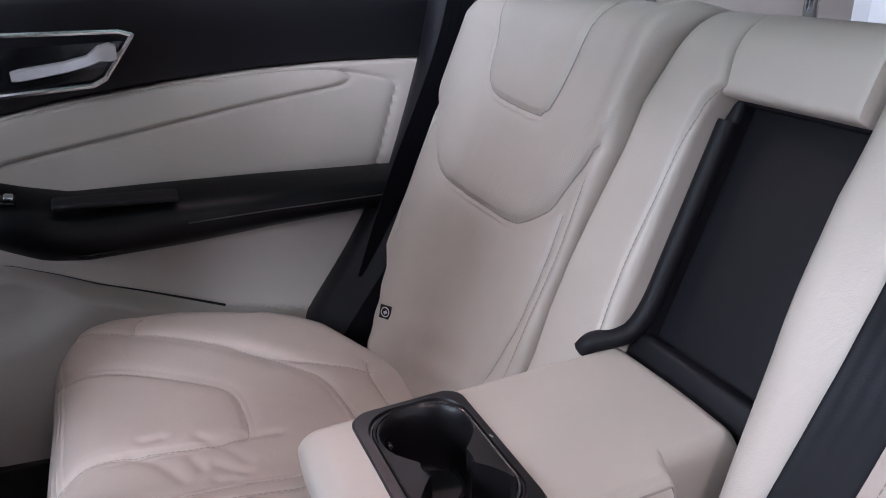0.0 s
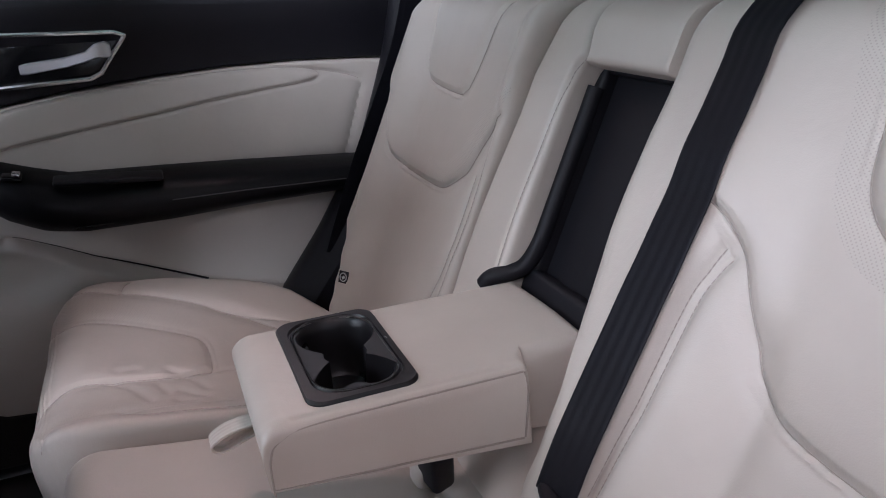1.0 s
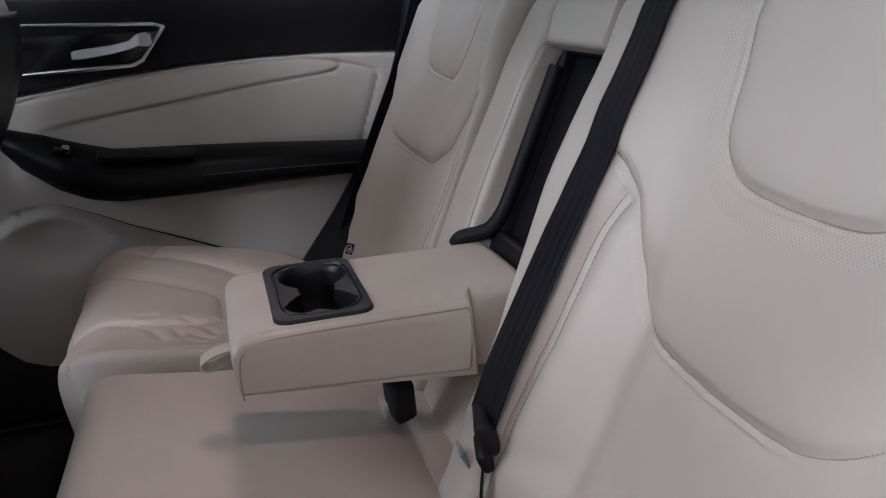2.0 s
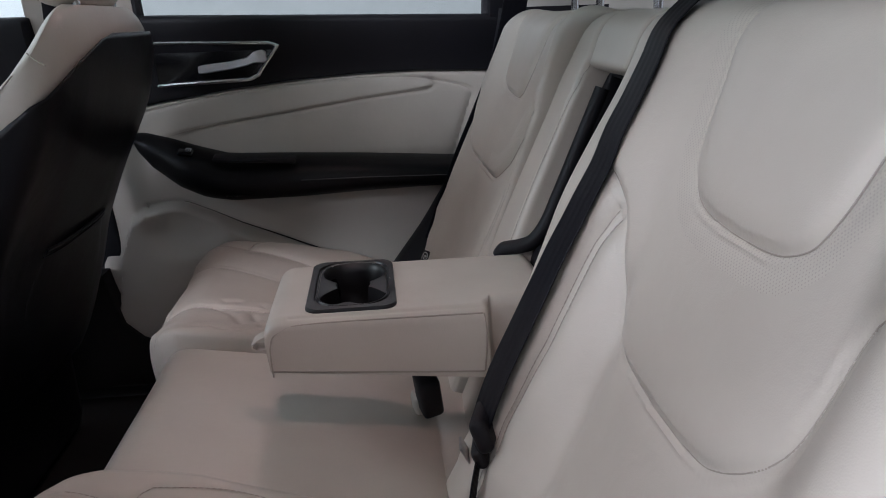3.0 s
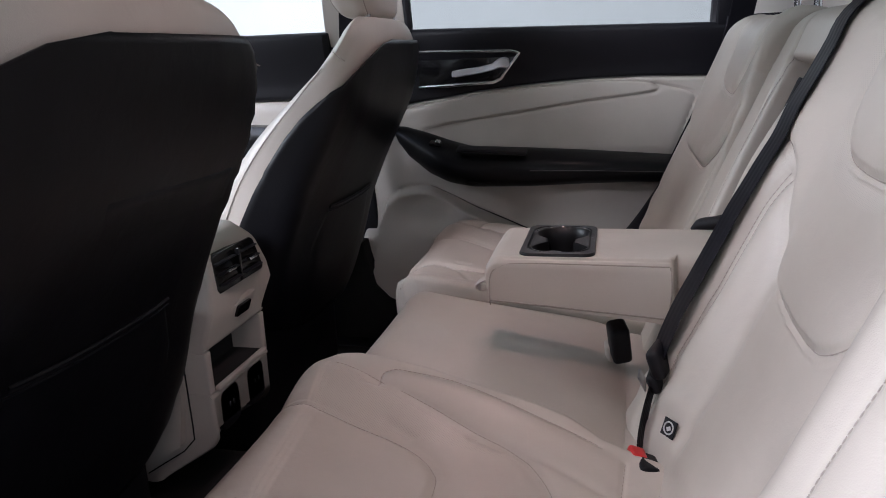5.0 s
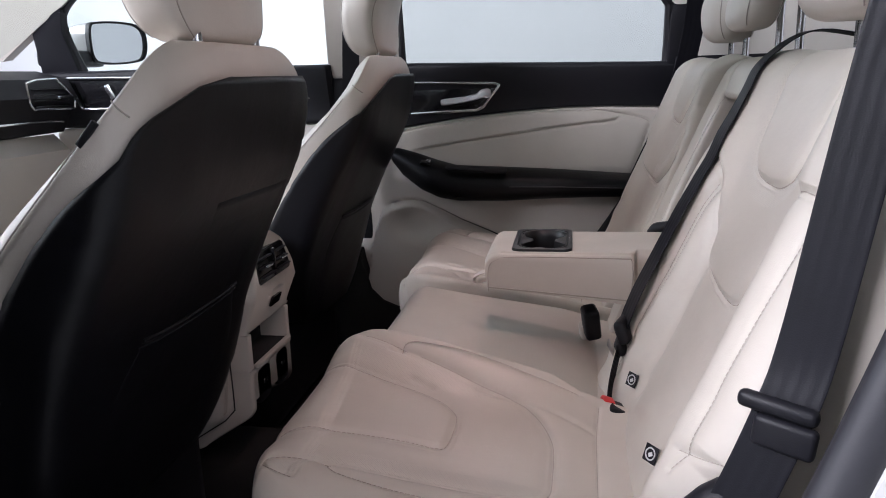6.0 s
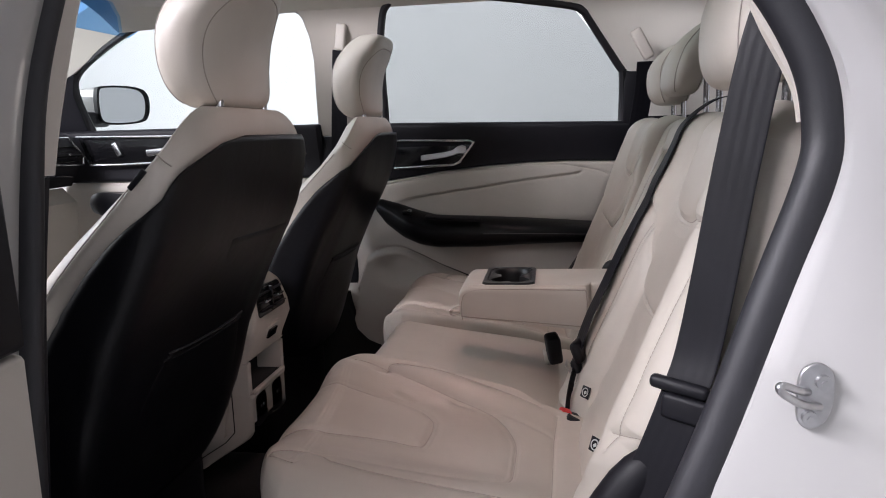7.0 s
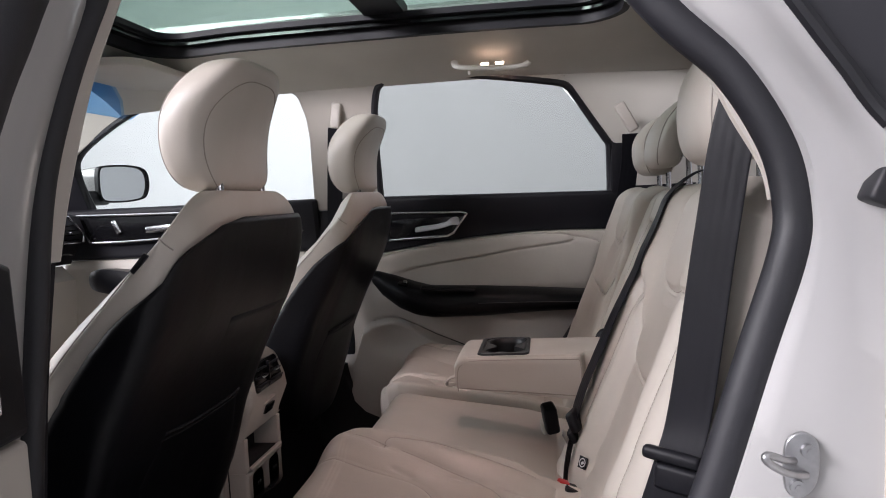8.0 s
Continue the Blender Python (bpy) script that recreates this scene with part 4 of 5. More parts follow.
R_FOLDS = [[(-0.285, 0.352), (-0.262, 0.332), (-0.243, 0.298)], [(-0.275, 0.299), (-0.260, 0.284), (-0.248, 0.276)], [(-0.356, 0.336), (-0.338, 0.323), (-0.324, 0.306), (-0.311, 0.278)], [(-0.276, 0.268), (-0.261, 0.266)], [(-0.346, 0.357), (-0.327, 0.360)], [(-0.241, 0.348), (-0.20, 0.343)], [(-0.30, 0.32), (-0.29, 0.295)]]
L_FOLDS = [[(-0.345, 0.198), (-0.331, 0.190)], [(-0.20, 0.258), (-0.129, 0.271), (-0.045, 0.305)], [(-0.30, 0.262), (-0.27, 0.278)]]
C_REAR = [(-0.046, 0.488), (-0.052, 0.453), (-0.054, 0.392), (-0.052, 0.24)]


def cushion_relief(s, sewn):
    ins, big = mirrored(sewn[0], s), mirrored(sewn[1], s)

    def relief(a, b):
        u = np.abs(a) - 0.38
        d = 0.022 * smooth_step(np.abs(u), 0.08, 0.22) + 0.004 * inside(ins, a, b) - 0.004 * inside(big, a, b)
        d = d - 0.012 * smooth_step(b, -0.12, 0.0)
        return d + 0.0014 * np.sin(21 * a + 3) * np.sin(19 * b)
    return relief


def seat_side(s, seat, inner_back, inner_cush, extra_back=(), inner_r=0.02, sewn=(C_INSERT, C_OUTLINE, C_OUTER, C_TICK, C_INNER, C_REAR), front=(C_OUT_X, C_OUT_Y), folds=()):
    """Backrest and cushion of one outer seat; s is the side."""
    bl = [mirrored(p, s) for p in ((INSERT, U_SEAM, OUTER, INNER_A, INNER_B) if s < 0 else (FAR_INSERT, FAR_U, FAR_OUTER, FAR_INNER_A, FAR_INNER_B))] + [mirrored(p, s) for p in extra_back]
    # the near section's inner valley is soft; the other seams are sharp, and the panels' own edges are turned in without thread
    sharp = [p for k, p in enumerate(bl) if s > 0 or k != 3]
    seams = [(p, 0.0034, 0.0026) for p in sharp] + [(p, 0.013, 0.0035) for p in sharp] + ([(bl[3], 0.016, 0.005)] if s < 0 else [])
    outer = interp(OUT_Z, OUT_Y)
    lo, hi = (inner_back, outer) if s > 0 else (lambda b: -outer(b), lambda b: -inner_back(b))
    radii = (inner_r, 0.055, 0.03, 0.05) if s > 0 else (0.055, inner_r, 0.03, 0.05)
    pad = Pad(lo, hi, 0.64, 1.205, radii, 0.10, back_frame if s < 0 else far_back_frame, smooth_relief(back_relief(s)), seams, 330, 350)
    holes = np.concatenate([bl[1], [(s * 0.12, 1.25), (s * 0.62, 1.25)]])
    band = (lambda a, b: distance_to(bl[0], a, b) < 0.022) if s < 0 else (lambda a, b: (distance_to(bl[1], a, b) < 0.032) & (a < 0.37))
    pick = lambda a, b: inside(holes, a, b) & ~inside(bl[0], a, b) & band(a, b) & (distance_to(bl[1], a, b) > 0.006)
    v, q, ids = pad.build(pick)
    back = part("backrest", (v, q, ids), [M_LEATHER, M_PERF_B], seat, "cream leather backrest with a sewn insert", 50)
    # a thin darker tube stands for the shade in the two unstitched panel seams
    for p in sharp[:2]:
        part("seam_shade_line", tube(pad.at(p[:, 0], p[:, 1], 0.0003), 0.0006, 6), M_STITCH_AND_SHADE, back)
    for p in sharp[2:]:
        part("stitching", pad.stitch(p), M_STITCH_AND_SHADE, back)
    cl = [mirrored(p, s) for p in sewn]
    cout = interp(*front)
    lo, hi = (inner_cush, cout) if s > 0 else (lambda b: -cout(b), lambda b: -inner_cush(b))
    radii = (0.018, 0.06, 0.075, 0.02) if s > 0 else (0.06, 0.018, 0.075, 0.02)
    cpad = Pad(lo, hi, -0.455, 0.03, radii, 0.17, cushion_frame, smooth_relief(cushion_relief(s, sewn)), [(p, 0.0030, 0.0018) for p in cl] + [(p, 0.013, 0.0032) for p in cl] + [(np.array([(s * m, x) for x, m in p]), 0.007, 0.0030) for p in folds], 260, 250)
    pick = lambda a, b: inside(cl[1], a, b) & ~inside(cl[0], a, b) & (np.abs(np.abs(a) - 0.38) > 0.10) & (distance_to(cl[1], a, b) > 0.008)
    v, q, ids = cpad.build(pick)
    cushion = part("cushion", (v, q, ids), [M_LEATHER, M_PERF_C], seat, "creased cream leather cushion", 50)
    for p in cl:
        part("stitching", cpad.stitch(p), M_STITCH_AND_SHADE, cushion)
    return pad, cpad


FAR_SPLIT = interp([0.64, 0.84, 0.89, 0.945, 0.995, 1.06, 1.107, 1.155, 1.205], [0.220, 0.211, 0.214, 0.212, 0.206, 0.196, 0.194, 0.178, 0.158])
NEAR_SPLIT = interp([-0.455, -0.43, -0.40, -0.369, -0.33, -0.277, -0.186, -0.10, -0.06, 0.05], [0.20, 0.17, 0.150, 0.136, 0.133, 0.137, 0.160, 0.184, 0.205, 0.225])
right_seat = thing("rear_seat", (0.0, 0.42, 0.55), "cream leather rear seat, narrow section by the closed door", "seat", "rear seats")
r_back, r_cush = seat_side(1, right_seat, FAR_SPLIT, interp([-0.455, -0.44, -0.42, -0.39, -0.31, -0.197, 0.05], [0.26, 0.235, 0.215, 0.203, 0.198, 0.191, 0.191]), folds=R_FOLDS)
tag_label(right_seat, r_back.at(0.510, 0.755, 0.002), (-0.8, -0.5, 0.3))
headrest(right_seat, 0.350, 0.240, 1.224, 1.358, 0.21, lean=0.02, post_x=0.248, deep=0.045)

left_seat = thing("rear_seat", (0.0, -0.3, 0.55), "cream leather rear seat, wide section with a lowered armrest", "seat", "rear seats")
l_back, l_cush = seat_side(-1, left_seat, interp([0.6, 0.85, 0.97, 1.08, 1.3], [0.068, 0.067, 0.056, 0.042, 0.038]), NEAR_SPLIT, [INNER_C, TUCK], 0.032, (L_INSERT, L_OUTLINE, L_OUTER, L_INNER, L_REAR), (L_OUT_X, L_OUT_Y), L_FOLDS)
tag_label(left_seat, l_back.at(-0.217, 0.738, 0.006), (-0.75, -0.55, 0.35))
tag_label(left_seat, l_back.at(-0.446, 0.748, 0.008), (-0.75, -0.55, 0.35))
headrest(left_seat, -0.385, 0.226, 1.222, 1.402, 0.24, post_x=0.240)
headrest(left_seat, 0.03, 0.224, 1.232, 1.368, 0.18, lean=0.06, post_x=0.256, tall=0.09, deep=0.036)

# middle cushion
MC_REAR = curve([(-0.20, -0.036), (0.0, -0.030), (0.185, -0.032)], 30)
mc = Pad(lambda b: 0.001 - NEAR_SPLIT(b), lambda b: 0.1895 + 0 * b, -0.408, 0.03, (0.012, 0.012, 0.05, 0.02), 0.15, cushion_frame,
         lambda a, b: -0.004 + 0.0010 * np.sin(25 * a) * np.sin(17 * b) - 0.010 * smooth_step(b, -0.10, 0.0), [(MC_REAR, 0.003, 0.002), (MC_REAR, 0.012, 0.004)], 110, 160)
v, q, _ = mc.build()
part("middle_cushion", (v, q), M_LEATHER, left_seat, "flat cream leather middle cushion")
# middle backrest: side column, header and the black board behind the armrest
COL_SEAM = curve([(0.101, 1.133), (0.112, 1.118), (0.119, 1.08), (0.122, 1.03), (0.126, 0.98), (0.126, 0.935), (0.120, 0.86)], 40)
COL_EDGE = interp([0.64, 1.105, 1.125, 1.135, 1.16, 1.186, 1.2], [0.1125, 0.1125, 0.107, 0.097, 0.103, 0.101, 0.099])
col = Pad(COL_EDGE, lambda b: FAR_SPLIT(b) - 0.003, 0.66, 1.200, (0.012, 0.012, 0.02, 0.04), 0.10, back_frame,
          lambda a, b: 0.006 + 0 * a, [(COL_SEAM, 0.003, 0.002)], 60, 140)
v, q, _ = col.build()
col_ob = part("side_bolster", (v, q), M_LEATHER, left_seat, "cream leather strip beside the armrest recess")
part("stitching", col.stitch(COL_SEAM), M_STITCH_AND_SHADE, col_ob)
head = Pad(lambda b: -0.036 + 0 * b, lambda b: COL_EDGE(b) - 0.001, 1.128, 1.200, (0.006, 0.006, 0.008, 0.035), 0.09, back_frame, lambda a, b: 0.005 + 0.0 * a, (), 40, 30)
v, q, _ = head.build()
part("backrest_header", (v, q), M_LEATHER, left_seat, "cream leather bridge over the armrest recess")
low = Pad(lambda b: -0.0655 + 0 * b, lambda b: 0.1170 + 0 * b, 0.66, 0.826, (0.012, 0.012, 0.02, 0.016), 0.05, back_frame, lambda a, b: -0.006 + 0.0015 * np.sin(40 * a) + 0 * b, (), 40, 40)
v, q, _ = low.build()
part("lower_backrest", (v, q), M_LEATHER, left_seat, "cream leather panel under the armrest")
board_at = lambda a, b, d: (back_x(b) + 0.048 - 0.944 * d, a, b + 0.33 * d)
part("recess_board", slab(rounded_rect(-0.066, 0.117, 0.70, 1.16, 0.01), board_at, 0.02, 0.003), M_BLACK, left_seat, "black plastic board behind the armrest")
part("recess_frame", joined(slab([(0.098, 0.85), (0.1175, 0.85), (0.1175, 1.128), (0.098, 1.128)], lambda a, b, d: (back_x(b) + 0.030 - 0.944 * d, a, b + 0.33 * d), 0.03, 0.006),
                            slab([(-0.066, 1.116), (0.0975, 1.116), (0.0975, 1.1275), (-0.066, 1.1275)], lambda a, b, d: (back_x(b) + 0.030 - 0.944 * d, a, b + 0.33 * d), 0.03, 0.004)), M_BLACK, left_seat, "black recess rim")
part("recess_foot", rbox((0.122, 0.026, 0.888), (0.02, 0.175, 0.030), 0.006, (0, 19, 0)), M_BLACK, left_seat)
part("pivot_cover", tube(curve([(0.072, 0.130, 0.883), (0.078, 0.124, 0.893), (0.092, 0.116, 0.898), (0.112, 0.108, 0.906), (0.130, 0.106, 0.930), (0.147, 0.106, 0.97), (0.169, 0.106, 1.025), (0.199, 0.106, 1.10)], 36), np.linspace(0.0105, 0.010, 36), 10), M_BLACK, left_seat, "black armrest pivot cover")

# the lowered armrest
AX0, AX1, AY0, AY1, AZ = -0.218, 0.112, -0.062, 0.122, 0.889
NECK = 0.024
arm = Pad(lambda b: AY0 + 0.022 * smooth_step(b, NECK, NECK + 0.008), lambda b: AY1 + 0 * b, AX0, AX1, (0.014, 0.014, 0.022, 0.02), 0.066, lambda a, b, d: (b - 0.10 * np.minimum(d + 0.02, 0), a, AZ + d * (0.91 + 1.65 * (b + 0.21))),
          lambda a, b: 0.002 * np.exp(-((a - 0.03) / 0.06) ** 2) + 0 * b, [(curve([(-0.054, -0.19), (-0.054, 0.02)], 30), 0.002, 0.0012), (curve([(-0.064, 0.025), (-0.052, 0.026), (-0.044, 0.028)], 20), 0.004, 0.003)], 130, 220)
v, q, _ = arm.build(hole=lambda a, b: (b > -0.166) & (b < -0.080) & (a > -0.040) & (a < 0.105))
arm_rest = part("armrest", (v, q), M_LEATHER, left_seat, "lowered cream leather armrest with a cup holder", 60)
part("stitching", tube(curve([(-0.211, AY0 - 0.0002, 0.824), (-0.211, AY0 - 0.0002, 0.860), (-0.20, AY0 + 0.001, 0.876), (-0.16, AY0 + 0.0025, 0.8825), (0.02, AY0 + 0.0025, 0.8815)], 40), 0.0010, 6), M_STITCH_AND_SHADE, arm_rest)
part("stitching", tube([(-0.211, AY0 - 0.0006, 0.8305), (0.020, AY0 - 0.0006, 0.812)], 0.0010, 6), M_STITCH_AND_SHADE, arm_rest)
part("stitching", tube(curve([(0.021, AY0 - 0.0006, 0.813), (0.0235, AY0 - 0.0006, 0.855), (0.021, AY0 + 0.0025, 0.8812)], 16), 0.0010, 6), M_STITCH_AND_SHADE, arm_rest)
part("pull_strap", ribbon(curve([(-0.205, 0.06, 0.826), (-0.235, 0.06, 0.822), (-0.252, 0.06, 0.812), (-0.243, 0.06, 0.804), (-0.21, 0.06, 0.815)], 24), (0, 1, 0), 0.022, 0.0022), M_LEATHER, arm_rest, "cream pull strap")
# cup holder: plate, well and two cup rings
PX0, PX1, PY0, PY1 = -0.174, -0.073, -0.049, 0.114
outer_ring = np.array(rounded_rect(PX0, PX1, PY0, PY1, 0.015, 8))
inner_ring = np.array(rounded_rect(PX0 + 0.012, PX1 - 0.010, PY0 + 0.011, PY1 - 0.009, 0.034, 8))
lip = lambda ring, z: [(a, b, z) for a, b in ring]
mid_ring = lambda k: outer_ring * (1 - k) + inner_ring * k
M_CUP = mat("satin_black_plastic", (0.010, 0.0095, 0.011), 0.36, grain=0.08, grain_scale=1300, stain=0.2, stain_scale=25, spec=0.4)
holder = part("cup_holder", loft([lip(outer_ring, AZ - 0.006), lip(outer_ring, AZ + 0.002), lip(mid_ring(0.10), AZ + 0.0042), lip(mid_ring(0.70), AZ + 0.0046), lip(mid_ring(0.76), AZ + 0.0020), lip(mid_ring(0.84), AZ + 0.0020), lip(mid_ring(0.90), AZ + 0.0040), lip(inner_ring, AZ + 0.0036)], True, False), M_CUP, arm_rest, "black plastic cup holder plate", 30)
turns = np.linspace(0, 2 * math.pi, 73)[:-1]
hub = np.array((-0.122, 0.028))


def reach(q, spots):
    """How far the joined round cups reach from the hub in one direction."""
    far = 0.020
    for cx, cy, rr in spots:
        d = np.array((cx, cy)) - hub
        along_ray = d[0] * math.cos(q) + d[1] * math.sin(q)
        miss = rr * rr - (d @ d - along_ray * along_ray)
        if miss > 0:
            far = max(far, along_ray + math.sqrt(miss))
    return far


CUPS = ((-0.121, 0.069, 0.0375), (-0.103, -0.015, 0.0235), (-0.143, -0.013, 0.0185))
dense = np.concatenate([np.linspace(p, q, 9)[:-1] for p, q in zip(inner_ring, np.roll(inner_ring, -1, 0))])
bearing = np.arctan2(dense[:, 1] - hub[1], dense[:, 0] - hub[0])
span = np.hypot(*(dense - hub).T)
shelf = [(hub[0] + 0.99 * k * math.cos(q), hub[1] + 0.99 * k * math.sin(q)) for q in turns for k in (np.interp(q, bearing % (2 * math.pi), span, period=2 * math.pi),)]
cups = np.array([reach(q, CUPS) for q in turns])
cups = np.minimum(cups, np.hypot(*(np.array(shelf) - hub).T) * 0.97)
cups = sum(np.roll(cups, k) for k in (-1, 0, 1)) / 3
cup_at = lambda k, z: [(hub[0] + k * r * math.cos(q), hub[1] + k * r * math.sin(q), z) for q, r in zip(turns, cups)]
part("cup_well", loft([[(a, b, AZ + 0.0035) for a, b in shelf], cup_at(1.03, AZ + 0.0032), cup_at(1.0, AZ + 0.001), cup_at(0.975, AZ - 0.008), cup_at(0.94, AZ - 0.030), cup_at(0.90, AZ - 0.052), cup_at(0.85, AZ - 0.057), cup_at(0.4, AZ - 0.058), cup_at(0.02, AZ - 0.058)], True, False), M_CUP, holder, "deep double cup well", 40)
for cx, cy, rr in CUPS[:2]:
    part("cup_ring", tube([(cx + 0.80 * rr * math.cos(q), cy + 0.80 * rr * math.sin(q), AZ - 0.056) for q in turns[::2]], 0.0025, 8, True), M_GLOSS, holder)
part("cup_spring", rbox((-0.147, 0.088, AZ - 0.022), (0.008, 0.020, 0.022), 0.003, (0, -15, 0)), M_GLOSS, holder)
part("cup_mark", rbox((-0.0785, 0.038, AZ + 0.0048), (0.0012, 0.004, 0.0004), 0.0001, (0, 0, 20)), M_STEEL, holder, "small white mark")


# ---- front seats ----
def soft_interp(z, zs, vs):
    """Linear steps with their corners rounded."""
    return sum(np.interp(z + d, zs, vs) for d in np.linspace(-0.03, 0.03, 9)) / 9


def seat_rear_x(z):
    """The rear face of a front seat's back, in the side view."""
    return soft_interp(z, [0.40, 0.62, 0.73, 0.85, 0.94, 1.01, 1.055, 1.115, 1.18, 1.23], [-0.675, -0.645, -0.622, -0.588, -0.547, -0.510, -0.486, -0.469, -0.456, -0.456])


SECTION = [(0.0, 0.0), (0.07, 0.0), (0.125, 0.0005), (0.145, 0.002), (0.190, 0.007), (0.228, 0.015), (0.240, 0.036), (0.243, 0.10)]


front_depth = lambda z: soft_interp(z, *[np.array(p) for p in ([0.45, 0.90, 0.967, 1.044, 1.109, 1.163, 1.19, 1.224], [0.18, 0.17, 0.165, 0.138, 0.080, 0.032, 0.020, 0.016])])
core_depth = interp([0.45, 0.90, 1.05, 1.15, 1.20, 1.224], [0.13, 0.13, 0.115, 0.085, 0.062, 0.040])


def front_seat(y, s, label):
    seat = thing("front_seat", (-0.75, y, 0.42), label, "seat", "front seats")

    def half(z, grow=0.0):
        """Rear half of the section: distance across and forward from the rear face."""
        k = math.sqrt(max(0.0, 1 - (max(0.0, z - 1.10) / 0.124) ** 2.2))
        low = math.sqrt(max(0.0, 1 - (max(0.0, 0.82 - z) / 0.175) ** 2.5))
        scale = (0.42 + 0.58 * k) * (0.45 + 0.55 * low)
        return [(a * scale + (grow if a > 0.05 else grow * a / 0.05), p * (0.55 + 0.45 * min(1, (1.23 - z) / 0.2)) - grow) for a, p in SECTION]

    # cream upholstery: full body
    rings = []
    for z in list(np.linspace(0.65, 1.12, 26)) + list(1.12 + 0.102 * np.sin(np.linspace(0.1, math.pi / 2 - 0.05, 12))):
        k = math.sqrt(max(0.0, 1 - (max(0.0, z - 1.12) / 0.104) ** 2.4))
        deep, core = float(front_depth(z)), float(core_depth(z))
        xr = float(seat_rear_x(z)) - 0.004 - 0.010 * (1 - k)
        h = half(z)
        w = h[-1][0]
        lim = max(deep, 0.004)
        ring = [(xr - min(p, lim * 0.7), y + a, z) for a, p in h]
        ring += [(xr - max(lim * 0.80, 0.003), y + w * 0.997, z), (xr - lim * 0.97, y + w * 0.93, z), (xr - 0.55 * lim - 0.47 * core, y + w * 0.74, z), (xr - core * 0.98, y + w * 0.45, z), (xr - core, y, z)]
        ring += [(px, 2 * y - py, pz) for px, py, pz in ring[-2:0:-1]]
        rings.append(ring)
    body = part("backrest", loft(rings), M_LEATHER, seat, "cream leather seat back", 70)
    # black rear shell
    rings = []
    for z in np.linspace(0.65, 1.184, 60):
        xr = float(seat_rear_x(z))
        h = half(z, 0.0015)
        cut = float(soft_interp(z, [0.45, 0.70, 0.967, 1.044, 1.09, 1.13, 1.165, 1.184], [0.14, 0.13, 0.100, 0.064, 0.044, 0.026, 0.010, 0.0015]))
        fine = np.array(h)
        if cut > fine[-1][1]:
            fine = np.vstack([fine, [fine[-1][0], cut]])
        t = np.linspace(0, 1, 24)
        seglen = np.concatenate([[0], np.cumsum(np.hypot(*np.diff(fine, axis=0).T))])
        stop = np.interp(cut, fine[:, 1], seglen)
        reach_a = float(np.interp(z, [1.06, 1.10, 1.135, 1.149, 1.160, 1.172, 1.179, 1.183, 1.184], [0.30, 0.27, 0.225, 0.20, 0.17, 0.135, 0.115, 0.085, 0.06] if s < 0 else [0.30, 0.25, 0.185, 0.155, 0.125, 0.09, 0.065, 0.04, 0.025]))
        near_cut = float(np.interp(z, [0.974, 1.027, 1.06, 1.08, 1.095, 1.11, 1.13], [0.098, 0.085, 0.068, 0.050, 0.032, 0.018, 0.011]))
        if near_cut > fine[-1][1]:
            fine = np.vstack([fine, [fine[-1][0], near_cut]])
            seglen = np.append(seglen, seglen[-1] + near_cut - fine[-2][1])
        stop_near = min(np.interp(near_cut, fine[:, 1], seglen), np.interp(reach_a, fine[:, 0], seglen)) if z > 0.974 else stop
        stop = min(stop, np.interp(float(np.interp(z, [1.12, 1.165, 1.178, 1.184], [0.30, 0.24, 0.215, 0.19])), fine[:, 0], seglen))
        ring = [(xr - np.interp(q * stop, seglen, fine[:, 1]), y + np.interp(q * stop, seglen, fine[:, 0]), z) for q in t[::-1]]
        ring += [(xr - np.interp(q * stop_near, seglen, fine[:, 1]), y - np.interp(q * stop_near, seglen, fine[:, 0]), z) for q in t[1:]]
        rings.append(ring)
    v1, f1 = loft(rings, False)
    shell = part("back_shell", (v1, f1), M_BLACKLEATHER, seat, "black leatherette seat back cover", 80)
    mod = shell.modifiers.new("thick", "SOLIDIFY")
    mod.thickness, mod.offset = 0.003, -1
    # map pocket
    def on_back(a, z, lift):
        h = np.array(half(z, 0.0015))
        return (float(seat_rear_x(z)) - float(np.interp(abs(a), h[:, 0], h[:, 1])) + lift, y + a, z)
    rows = []
    for z in np.linspace(0.69, 0.888, 24):
        w = float(np.interp(z, [0.69, 0.72, 0.76, 0.82, 0.866, 0.888], [0.11, 0.145, 0.166, 0.160, 0.134, 0.120]))
        rows.append([on_back(a, z - 0.004 * (1 - (a / w) ** 2), 0.0025 + 0.0045 * float(smooth_step(z, 0.69, 0.88)) * (1 - (a / w) ** 4)) for a in np.linspace(-w, w, 24)])
    pocket = part("map_pocket", loft(rows, False), M_BLACKLEATHER, seat, "black map pocket", 80)
    mod = pocket.modifiers.new("thick", "SOLIDIFY")
    mod.thickness, mod.offset = 0.004, -1
    part("pocket_hem", tube(np.array(rows[-1]) + (0.001, 0, 0), 0.0030, 6), M_BLACKLEATHER, pocket)
    part("pocket_hem", tube(np.array(rows[-2]) + (0.001, 0, 0), 0.0015, 6), M_BLACKLEATHER, pocket)
    # a soft fold across the cover and the seam that falls from its top
    if s < 0:
        rows = []
        for z in np.linspace(0.93, 1.037, 12):
            rows.append([on_back(-s * a, z - 0.02 * a * float(smooth_step(z, 0.93, 1.0)), -0.002 + 0.0062 * float(smooth_step(z, 0.93, 1.02)) * float(smooth_step(a, -0.11, -0.03))) for a in np.linspace(-0.11, 0.195, 26)])
        fold_ob = part("back_fold", loft(rows, False), M_BLACKLEATHER, seat, "soft fold in the seat back cover", 80)
        mod = fold_ob.modifiers.new("thick", "SOLIDIFY")
        mod.thickness, mod.offset = 0.003, -1
